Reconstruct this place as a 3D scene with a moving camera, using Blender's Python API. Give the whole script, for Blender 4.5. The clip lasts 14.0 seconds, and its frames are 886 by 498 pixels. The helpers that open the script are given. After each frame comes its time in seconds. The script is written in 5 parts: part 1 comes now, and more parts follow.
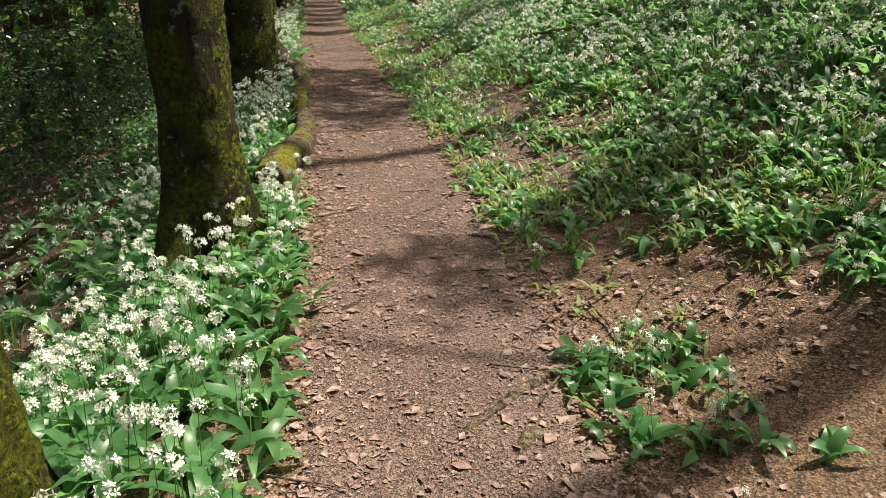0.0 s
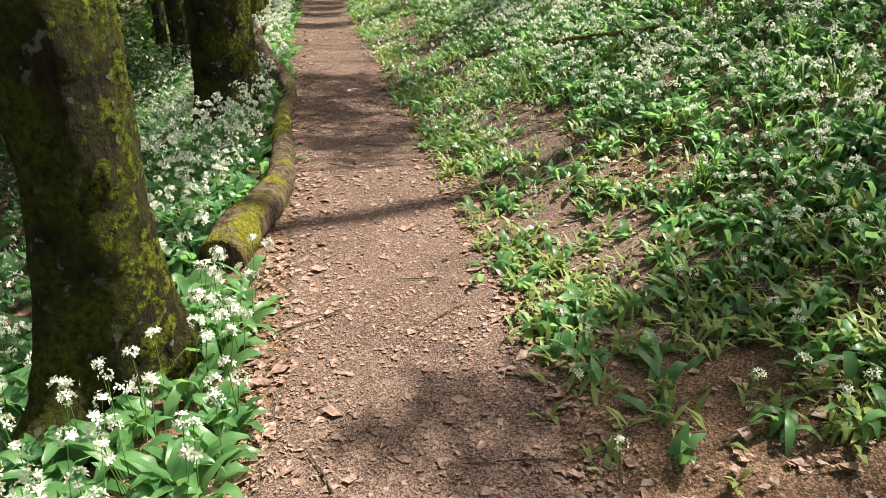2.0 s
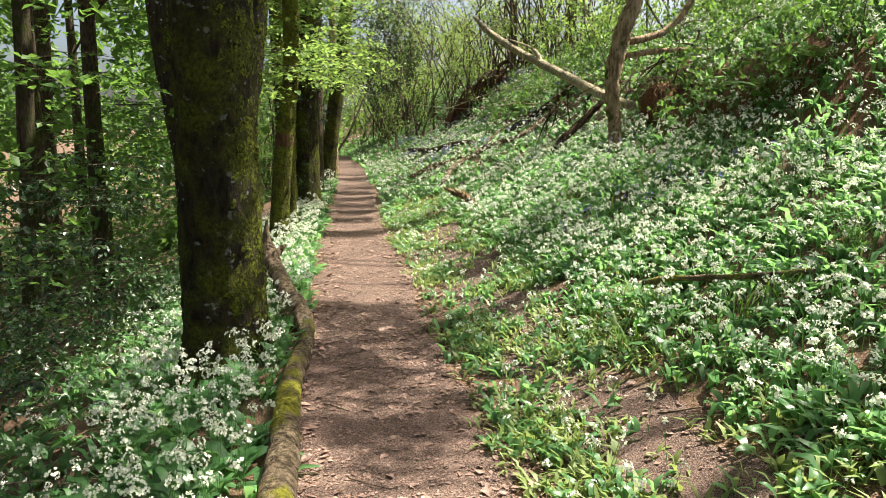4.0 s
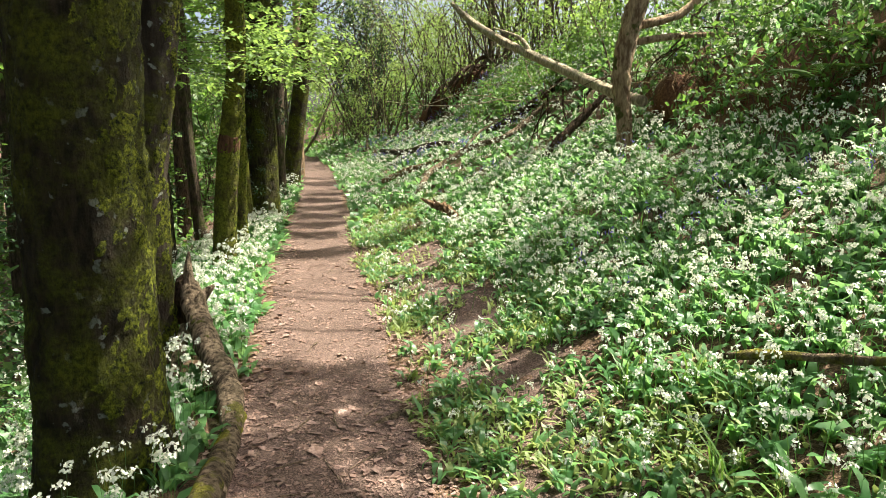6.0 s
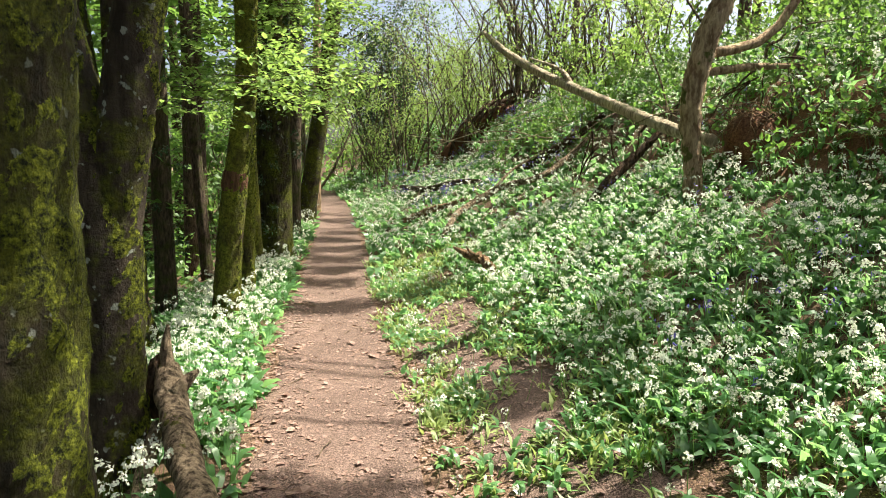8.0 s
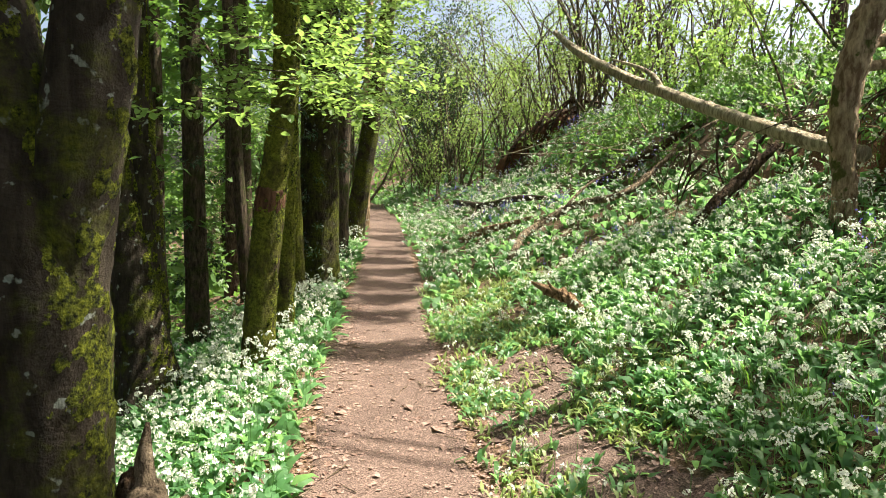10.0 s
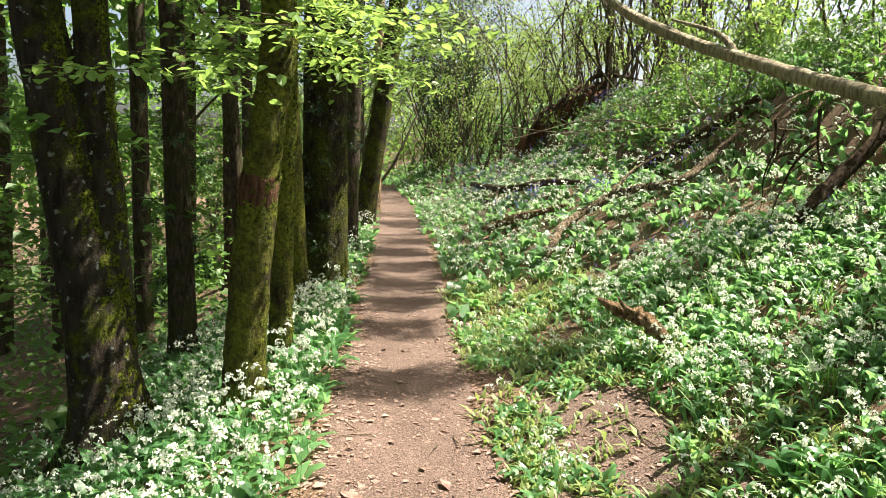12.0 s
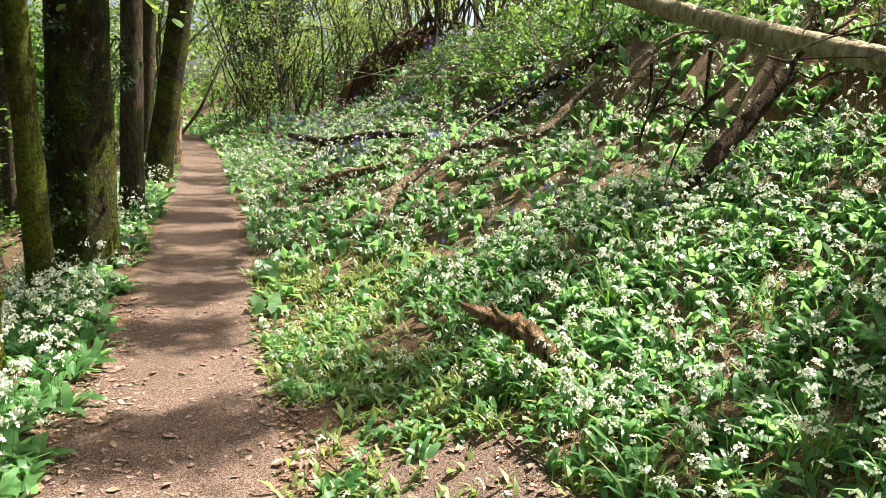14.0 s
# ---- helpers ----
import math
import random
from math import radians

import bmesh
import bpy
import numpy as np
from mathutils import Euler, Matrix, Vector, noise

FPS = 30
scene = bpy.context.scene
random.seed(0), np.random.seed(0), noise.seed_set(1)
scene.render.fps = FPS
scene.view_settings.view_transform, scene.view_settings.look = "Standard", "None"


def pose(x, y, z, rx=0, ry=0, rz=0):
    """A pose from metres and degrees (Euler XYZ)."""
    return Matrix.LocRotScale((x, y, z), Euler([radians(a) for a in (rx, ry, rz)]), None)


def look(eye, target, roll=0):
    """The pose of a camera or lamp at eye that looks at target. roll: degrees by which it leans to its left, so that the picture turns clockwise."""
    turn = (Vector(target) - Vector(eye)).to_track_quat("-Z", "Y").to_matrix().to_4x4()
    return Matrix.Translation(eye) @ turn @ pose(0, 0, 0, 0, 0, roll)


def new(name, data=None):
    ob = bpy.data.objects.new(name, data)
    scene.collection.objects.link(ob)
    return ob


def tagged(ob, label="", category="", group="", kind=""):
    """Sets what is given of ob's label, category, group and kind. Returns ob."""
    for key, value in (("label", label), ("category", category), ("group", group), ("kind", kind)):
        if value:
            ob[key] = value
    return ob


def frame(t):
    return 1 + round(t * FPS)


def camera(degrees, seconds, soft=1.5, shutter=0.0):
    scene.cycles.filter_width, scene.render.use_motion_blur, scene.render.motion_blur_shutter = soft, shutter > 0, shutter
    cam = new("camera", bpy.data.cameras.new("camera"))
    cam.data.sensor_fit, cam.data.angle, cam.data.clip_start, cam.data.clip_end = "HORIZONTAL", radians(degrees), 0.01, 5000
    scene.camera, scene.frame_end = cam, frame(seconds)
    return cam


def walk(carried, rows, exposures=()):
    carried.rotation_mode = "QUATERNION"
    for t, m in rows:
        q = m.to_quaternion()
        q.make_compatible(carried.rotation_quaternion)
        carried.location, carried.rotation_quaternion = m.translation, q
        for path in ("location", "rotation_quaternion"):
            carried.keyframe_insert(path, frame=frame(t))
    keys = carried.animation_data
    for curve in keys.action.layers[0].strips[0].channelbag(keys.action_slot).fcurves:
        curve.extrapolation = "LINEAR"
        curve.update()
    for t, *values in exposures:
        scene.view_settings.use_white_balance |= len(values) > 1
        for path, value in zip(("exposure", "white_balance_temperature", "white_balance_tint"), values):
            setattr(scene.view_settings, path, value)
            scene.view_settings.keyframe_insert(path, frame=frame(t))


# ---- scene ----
cam = camera(63.7, 14.0, 0.5)
METRES, EYE, TILT, LEAN, TURN = 11.2, 1.57, -23.0, 0.0, 0.0
ROWS = [
    (0.0, 0.0, 0.0, 0.0, 0.0, 0.0, 0.0),
    (0.5, 0.0016, 0.0289, 0.0102, -1.27, -2.03, 0.88),
    (1.0, -0.0019, 0.059, 0.0207, -2.25, -5.21, 1.6),
    (1.5, 0.0012, 0.0931, 0.0387, -0.78, -5.28, 2.23),
    (2.0, -0.0045, 0.1238, 0.0568, 0.61, -1.45, -0.29),
    (2.5, -0.0161, 0.1582, 0.0786, 2.51, 2.71, -1.48),
    (3.0, -0.0202, 0.1942, 0.0936, 2.67, 6.71, -2.28),
    (3.5, -0.0245, 0.2308, 0.1095, 2.84, 10.45, -1.28),
    (4.0, -0.031, 0.271, 0.1281, 2.46, 13.15, -1.19),
    (6.5, -0.0521, 0.4394, 0.1998, 0.19, 13.12, 0.03),
    (7.0, -0.0632, 0.4612, 0.2097, 0.09, 13.73, 0.11),
    (7.5, -0.0663, 0.4885, 0.2213, 0.31, 14.56, -0.12),
    (8.0, -0.0657, 0.5149, 0.2358, 1.3, 15.83, -1.65),
    (8.5, -0.0746, 0.5467, 0.2493, 2.48, 16.62, -2.64),
    (9.0, -0.0832, 0.5752, 0.2629, 3.8, 17.09, -3.56),
    (11.5, -0.1184, 0.7231, 0.326, 4.97, 15.32, -3.58),
    (12.0, -0.1287, 0.7558, 0.3415, 5.17, 14.98, -4.01),
    (12.5, -0.1315, 0.792, 0.355, 2.88, 15.42, -3.93),
    (13.0, -0.1322, 0.8273, 0.3688, -0.51, 15.49, -3.34),
    (13.5, -0.1312, 0.8654, 0.384, -4.47, 13.98, -1.95),
    (14.0, -0.1308, 0.8997, 0.3953, -8.31, 11.68, -0.08),
]
walk(cam, [(t, pose(0, 0, EYE, TILT, LEAN, TURN) @ pose(METRES * x, METRES * y, METRES * z, 90 + pitch, roll, yaw)) for t, x, y, z, yaw, pitch, roll in ROWS],
     [(0.0, 0.82, 6700, 5), (1.0, 1.12, 6700, 5), (2.5, 1.29, 6700, 5), (4.2, 1.62, 6700, 5), (14.0, 1.80, 6700, 5)])

# ---------------------------------------------------------------- light
SUN_AZ, SUN_EL = radians(64), radians(60)      # to the right of the way walked, above the horizon
SUN_DIR = Vector((math.sin(SUN_AZ) * math.cos(SUN_EL), math.cos(SUN_AZ) * math.cos(SUN_EL), math.sin(SUN_EL)))
world = bpy.data.worlds.new("world")
scene.world = world
world.use_nodes = True
wn = world.node_tree.nodes
sky = wn.new("ShaderNodeTexSky")
sky.sky_type, sky.sun_disc = "NISHITA", False
sky.sun_elevation, sky.sun_rotation = SUN_EL, SUN_AZ
sky.air_density, sky.dust_density, sky.ozone_density = 0.7, 5.5, 0.5
wn["Background"].inputs["Strength"].default_value = 0.088
world.node_tree.links.new(sky.outputs[0], wn["Background"].inputs["Color"])
sun = new("sun", bpy.data.lights.new("sun", "SUN"))
sun.data.energy, sun.data.angle, sun.data.color = 5.0, radians(0.5), (1.0, 0.94, 0.82)
sun.matrix_world = look(SUN_DIR * 60, (0, 0, 0))


# ---------------------------------------------------------------- materials
def material(name):
    m = bpy.data.materials.new(name)
    m.use_nodes = True
    return m, m.node_tree.nodes, m.node_tree.links, m.node_tree.nodes["Principled BSDF"]


def noise_node(nt, scale, detail=4.0, rough=0.55, vec=None):
    n = nt.nodes.new("ShaderNodeTexNoise")
    n.inputs["Scale"].default_value, n.inputs["Detail"].default_value, n.inputs["Roughness"].default_value = scale, detail, rough
    if vec is None:
        g = nt.nodes.new("ShaderNodeNewGeometry")
        vec = g.outputs["Position"]
    nt.links.new(vec, n.inputs["Vector"])
    return n.outputs["Fac"]


def ramp(nt, fac, stops):
    r = nt.nodes.new("ShaderNodeValToRGB")
    e = r.color_ramp.elements
    while len(e) < len(stops):
        e.new(0.5)
    for el, (p, c) in zip(e, stops):
        el.position, el.color = p, (*c, 1)
    nt.links.new(fac, r.inputs[0])
    return r.outputs[0]


def mixed(nt, fac, a, b, mode="MIX"):
    x = nt.nodes.new("ShaderNodeMix")
    x.data_type, x.blend_type = "RGBA", mode
    for sock, v in ((x.inputs[0], fac), (x.inputs[6], a), (x.inputs[7], b)):
        if isinstance(v, (int, float)):
            sock.default_value = v
        elif isinstance(v, tuple):
            sock.default_value = (*v, 1)
        else:
            nt.links.new(v, sock)
    return x.outputs[2]


def bump(nt, height, strength, distance, bsdf):
    b = nt.nodes.new("ShaderNodeBump")
    b.inputs["Strength"].default_value, b.inputs["Distance"].default_value = strength, distance
    nt.links.new(height, b.inputs["Height"])
    nt.links.new(b.outputs[0], bsdf.inputs["Normal"])


def soil_material(name, dark, mid, light, scale=1.0, moss=None):
    m, n, l, p = material(name)
    nt = m.node_tree
    fine = noise_node(nt, 95 * scale, 5, 0.7)
    big = noise_node(nt, 1.6 * scale, 4)
    col = ramp(nt, fine, [(0.34, dark), (0.5, mid), (0.66, light)])
    col = mixed(nt, ramp(nt, big, [(0.35, (0, 0, 0)), (0.65, (1, 1, 1))]), col, mixed(nt, 0.5, col, dark), "MIX")
    v = n.new("ShaderNodeTexVoronoi")
    v.inputs["Scale"].default_value = 170 * scale
    g = n.new("ShaderNodeNewGeometry")
    l.new(g.outputs["Position"], v.inputs["Vector"])
    chips = n.new("ShaderNodeSeparateColor")
    l.new(v.outputs["Color"], chips.inputs[0])
    col = mixed(nt, ramp(nt, chips.outputs[0], [(0.62, (0, 0, 0)), (0.7, (1, 1, 1))]), col, mixed(nt, 0.55, col, light))
    if moss:
        col = mixed(nt, ramp(nt, noise_node(nt, 4.0, 6), [(0.45, (0, 0, 0)), (0.6, (1, 1, 1))]), col, moss)
    l.new(col, p.inputs["Base Color"])
    p.inputs["Roughness"].default_value = 0.92
    p.inputs["Specular IOR Level"].default_value = 0.2
    hsum = n.new("ShaderNodeMath")
    hsum.operation = "ADD"
    l.new(fine, hsum.inputs[0])
    l.new(v.outputs["Distance"], hsum.inputs[1])
    bump(nt, hsum.outputs[0], 0.7, 0.007, p)
    return m


def leaf_material(name, dark, light, through_col, thin=0.35, rough=0.42, scale=7.0):
    m, n, l, p = material(name)
    nt = m.node_tree
    a = noise_node(nt, scale, 2)
    b = noise_node(nt, 0.5, 2)
    col = ramp(nt, a, [(0.3, dark), (0.7, light)])
    col = mixed(nt, ramp(nt, b, [(0.4, (0, 0, 0)), (0.6, (1, 1, 1))]), col, mixed(nt, 0.5, col, dark))
    fine = noise_node(nt, 160, 2)
    col = mixed(nt, 0.25, col, ramp(nt, fine, [(0.3, (0.3, 0.3, 0.3)), (0.7, (1, 1, 1))]), "MULTIPLY")
    l.new(col, p.inputs["Base Color"])
    p.inputs["Roughness"].default_value = rough
    p.inputs["Specular IOR Level"].default_value = 0.4
    t = n.new("ShaderNodeBsdfTranslucent")
    t.inputs[0].default_value = (*through_col, 1)
    mx = n.new("ShaderNodeMixShader")
    mx.inputs[0].default_value = thin
    l.new(p.outputs[0], mx.inputs[1])
    l.new(t.outputs[0], mx.inputs[2])
    l.new(mx.outputs[0], n["Material Output"].inputs[0])
    return m


def bark_material(name, dark, light, moss_dark, moss_light, moss_lo, moss_hi, scale=1.0, lichen=0.0):
    """Bark with moss in patches: moss_lo and moss_hi are the noise levels between which the moss sets in."""
    m, n, l, p = material(name)
    nt = m.node_tree
    g = n.new("ShaderNodeNewGeometry")
    mp = n.new("ShaderNodeMapping")
    mp.inputs["Scale"].default_value = (1, 1, 0.28)
    l.new(g.outputs["Position"], mp.inputs[0])
    grain = noise_node(nt, 26 * scale, 6, 0.65, mp.outputs[0])
    blot = noise_node(nt, 4.5, 5, 0.6)
    tuft = noise_node(nt, 34, 7, 0.72)
    bark = ramp(nt, grain, [(0.38, dark), (0.62, light)])
    if lichen:
        sp = noise_node(nt, 14, 3, 0.5)
        bark = mixed(nt, ramp(nt, sp, [(0.64, (0, 0, 0)), (0.68, (1, 1, 1))]), bark, (0.32 * lichen, 0.34 * lichen, 0.30 * lichen))
    # moss_dark puts the shade of crevices between tufts into the moss colour
    moss = ramp(nt, tuft, [(0.36, moss_dark), (0.62, moss_light)])
    wide = noise_node(nt, 1.1, 3)
    lev = n.new("ShaderNodeMath")
    lev.operation = "MULTIPLY_ADD"
    l.new(wide, lev.inputs[0])
    lev.inputs[1].default_value = 0.6
    l.new(blot, lev.inputs[2])
    fac = ramp(nt, lev.outputs[0], [(moss_lo, (0, 0, 0)), (moss_hi, (1, 1, 1))])
    grown = n.new("ShaderNodeAttribute")
    grown.attribute_name = "moss"
    thick = n.new("ShaderNodeMath")
    thick.operation = "MULTIPLY_ADD"
    l.new(tuft, thick.inputs[0])
    thick.inputs[1].default_value = 1.3
    l.new(grown.outputs["Fac"], thick.inputs[2])
    # moss pads; the near-black tone paints the shade inside their pits
    pad = ramp(nt, noise_node(nt, 36, 6, 0.75), [(0.40, (0.008, 0.010, 0.002)), (0.52, (0.10, 0.115, 0.010)), (0.64, (0.25, 0.27, 0.025))])
    l.new(mixed(nt, ramp(nt, thick.outputs[0], [(0.98, (0, 0, 0)), (1.22, (1, 1, 1))]), mixed(nt, fac, bark, moss), pad), p.inputs["Base Color"])
    p.inputs["Roughness"].default_value = 0.9
    p.inputs["Specular IOR Level"].default_value = 0.15
    hs = n.new("ShaderNodeMath")
    hs.operation = "ADD"
    l.new(grain, hs.inputs[0])
    l.new(tuft, hs.inputs[1])
    bump(nt, hs.outputs[0], 1.0, 0.07, p)
    return m


PATH_MAT = soil_material("trodden_earth", (0.030, 0.018, 0.014), (0.095, 0.060, 0.050), (0.26, 0.18, 0.15))
GROUND_MAT = soil_material("woodland_soil", (0.035, 0.022, 0.014), (0.10, 0.06, 0.04), (0.24, 0.15, 0.10), 0.8)
SCARP_MAT = soil_material("bare_earth", (0.05, 0.022, 0.012), (0.12, 0.055, 0.03), (0.22, 0.11, 0.06), 0.5)
GARLIC_MAT = leaf_material("garlic_leaf", (0.040, 0.125, 0.044), (0.15, 0.30, 0.115), (0.29, 0.53, 0.17), 0.44, 0.36)
THIN_MAT = leaf_material("pale_leaf", (0.13, 0.185, 0.05), (0.29, 0.36, 0.12), (0.38, 0.46, 0.13), 0.35, 0.5)
GRASS_MAT = leaf_material("grass_blade", (0.05, 0.12, 0.02), (0.12, 0.22, 0.05), (0.16, 0.30, 0.04), 0.35, 0.5)
BEECH_MAT = leaf_material("beech_leaf", (0.10, 0.19, 0.045), (0.20, 0.31, 0.09), (0.33, 0.48, 0.11), 0.48, 0.45, 3.0)
UNDER_MAT = leaf_material("understorey_leaf", (0.05, 0.115, 0.025), (0.12, 0.21, 0.05), (0.19, 0.34, 0.06), 0.42, 0.5, 3.0)
HOLLY_MAT = leaf_material("holly_leaf", (0.018, 0.045, 0.016), (0.05, 0.10, 0.035), (0.05, 0.12, 0.02), 0.12, 0.3, 5.0)
SCRUB_MAT = leaf_material("scrub_leaf", (0.10, 0.16, 0.04), (0.2, 0.28, 0.08), (0.3, 0.42, 0.1), 0.45, 0.5, 2.0)
PETAL_MAT = leaf_material("white_petal", (0.74, 0.75, 0.64), (0.87, 0.87, 0.80), (0.80, 0.82, 0.66), 0.3, 0.6)
BLUE_MAT = leaf_material("violet_petal", (0.12, 0.10, 0.42), (0.22, 0.18, 0.6), (0.2, 0.16, 0.6), 0.3, 0.6)
STEM_MAT = leaf_material("green_stem", (0.08, 0.18, 0.04), (0.14, 0.26, 0.06), (0.1, 0.25, 0.04), 0.15, 0.5)
LITTER_MAT = leaf_material("dry_leaf", (0.11, 0.055, 0.042), (0.48, 0.325, 0.27), (0.25, 0.12, 0.06), 0.12, 0.55, 45.0)
MOSSY = bark_material("mossy_bark", (0.013, 0.010, 0.005), (0.048, 0.036, 0.02), (0.02, 0.024, 0.003), (0.12, 0.13, 0.012), 0.68, 0.92, lichen=0.6)
MOSSIER = bark_material("thick_moss_bark", (0.016, 0.012, 0.006), (0.055, 0.042, 0.022), (0.022, 0.026, 0.003), (0.15, 0.155, 0.014), 0.60, 0.82)
SMOOTH = bark_material("smooth_dark_bark", (0.026, 0.019, 0.013), (0.075, 0.057, 0.042), (0.034, 0.04, 0.004), (0.14, 0.15, 0.015), 0.80, 0.98, 0.6, 1.0)
DARKBARK = bark_material("woodland_bark", (0.036, 0.025, 0.018), (0.135, 0.097, 0.07), (0.024, 0.03, 0.006), (0.07, 0.085, 0.016), 0.75, 1.0)
PALEWOOD = bark_material("pale_weathered_bark", (0.26, 0.20, 0.135), (0.68, 0.57, 0.42), (0.14, 0.14, 0.05), (0.26, 0.26, 0.09), 1.0, 1.12, 0.8)
LOGDRY = bark_material("bare_log", (0.06, 0.042, 0.028), (0.38, 0.285, 0.195), (0.08, 0.075, 0.02), (0.2, 0.18, 0.05), 0.98, 1.1, 1.2)
LOGBARK = bark_material("weathered_log", (0.05, 0.035, 0.022), (0.27, 0.20, 0.135), (0.10, 0.10, 0.012), (0.34, 0.32, 0.04), 0.78, 0.90)
BROWNBARK = bark_material("flaking_bark", (0.20, 0.12, 0.07), (0.60, 0.44, 0.29), (0.08, 0.08, 0.02), (0.15, 0.15, 0.05), 0.95, 1.1, 0.8)
ROOTBARK = bark_material("torn_root", (0.025, 0.016, 0.010), (0.13, 0.08, 0.05), (0.05, 0.05, 0.02), (0.1, 0.1, 0.04), 1.0, 1.1, 1.2)
ROTWOOD = bark_material("rotten_wood", (0.09, 0.05, 0.028), (0.42, 0.27, 0.16), (0.08, 0.08, 0.02), (0.15, 0.15, 0.05), 1.0, 1.1, 1.2)
GREENBARK = bark_material("green_mossy_bark", (0.022, 0.016, 0.008), (0.07, 0.052, 0.025), (0.05, 0.056, 0.007), (0.23, 0.235, 0.03), 0.58, 0.84)
SCARRED = bark_material("red_scar", (0.07, 0.032, 0.02), (0.19, 0.095, 0.055), (0.05, 0.05, 0.01), (0.16, 0.16, 0.03), 0.92, 1.1)
TWIG = bark_material("twig_bark", (0.05, 0.038, 0.027), (0.18, 0.145, 0.10), (0.06, 0.07, 0.015), (0.13, 0.14, 0.04), 0.85, 1.1)


# ---------------------------------------------------------------- mesh helpers
rng = np.random.default_rng(7)


def mk(name, V, F, mats, smooth=True, index=None):
    """An object from vertices and an array of faces with one corner count."""
    V, F = np.asarray(V, dtype=np.float32), np.asarray(F, dtype=np.int32)
    me = bpy.data.meshes.new(name)
    me.vertices.add(len(V))
    me.vertices.foreach_set("co", V.ravel())
    k = F.shape[1]
    me.loops.add(F.size)
    me.loops.foreach_set("vertex_index", F.ravel())
    me.polygons.add(len(F))
    me.polygons.foreach_set("loop_start", np.arange(len(F), dtype=np.int32) * k)
    me.polygons.foreach_set("loop_total", np.full(len(F), k, dtype=np.int32))
    me.polygons.foreach_set("use_smooth", np.full(len(F), smooth))
    for m in mats if isinstance(mats, (list, tuple)) else [mats]:
        me.materials.append(m)
    if index is not None:
        me.polygons.foreach_set("material_index", np.asarray(index, dtype=np.int32))
    me.update(calc_edges=True)
    me.validate()
    return new(name, me)


class Heap:
    """Gathers pieces of one face size into one mesh."""

    def __init__(self):
        self.V, self.F, self.I, self.n = [], [], [], 0

    def add(self, V, F, i=0):
        if len(V) == 0:
            return
        self.V.append(V)
        self.F.append(np.asarray(F) + self.n)
        self.I.append(np.full(len(F), i))
        self.n += len(V)

    def make(self, name, mats, smooth=True):
        return mk(name, np.concatenate(self.V), np.concatenate(self.F), mats, smooth, np.concatenate(self.I))


def wob(x, y, z=0.0, s=1.0, k=0.0):
    """Smooth waves that stand in for noise on arrays."""
    return (np.sin(1.7 * s * x + 2.3 * s * y + 1.1 * s * z + k) + np.sin(-2.9 * s * x + 1.3 * s * y + 2.1 * s * z + 1.7 + 2 * k)
            + np.sin(3.7 * s * x + 0.8 * s * y - 3.3 * s * z + 0.5 + 3 * k) * 0.7 + np.sin(0.9 * s * x - 4.1 * s * y + 2.7 * s * z + 4.2 - k) * 0.6) / 3.3


def spline(pts, n):
    """n points on a smooth line through pts (columns: any values)."""
    P = np.asarray(pts, dtype=float)
    t = np.linspace(0, len(P) - 1, n)
    i = np.clip(t.astype(int), 0, len(P) - 2)
    f = (t - i)[:, None]
    p1, p2 = P[i], P[i + 1]
    p0, p3 = P[np.clip(i - 1, 0, None)], P[np.clip(i + 2, None, len(P) - 1)]
    return 0.5 * (2 * p1 + (p2 - p0) * f + (2 * p0 - 5 * p1 + 4 * p2 - p3) * f ** 2 + (3 * p1 - p0 - 3 * p2 + p3) * f ** 3)


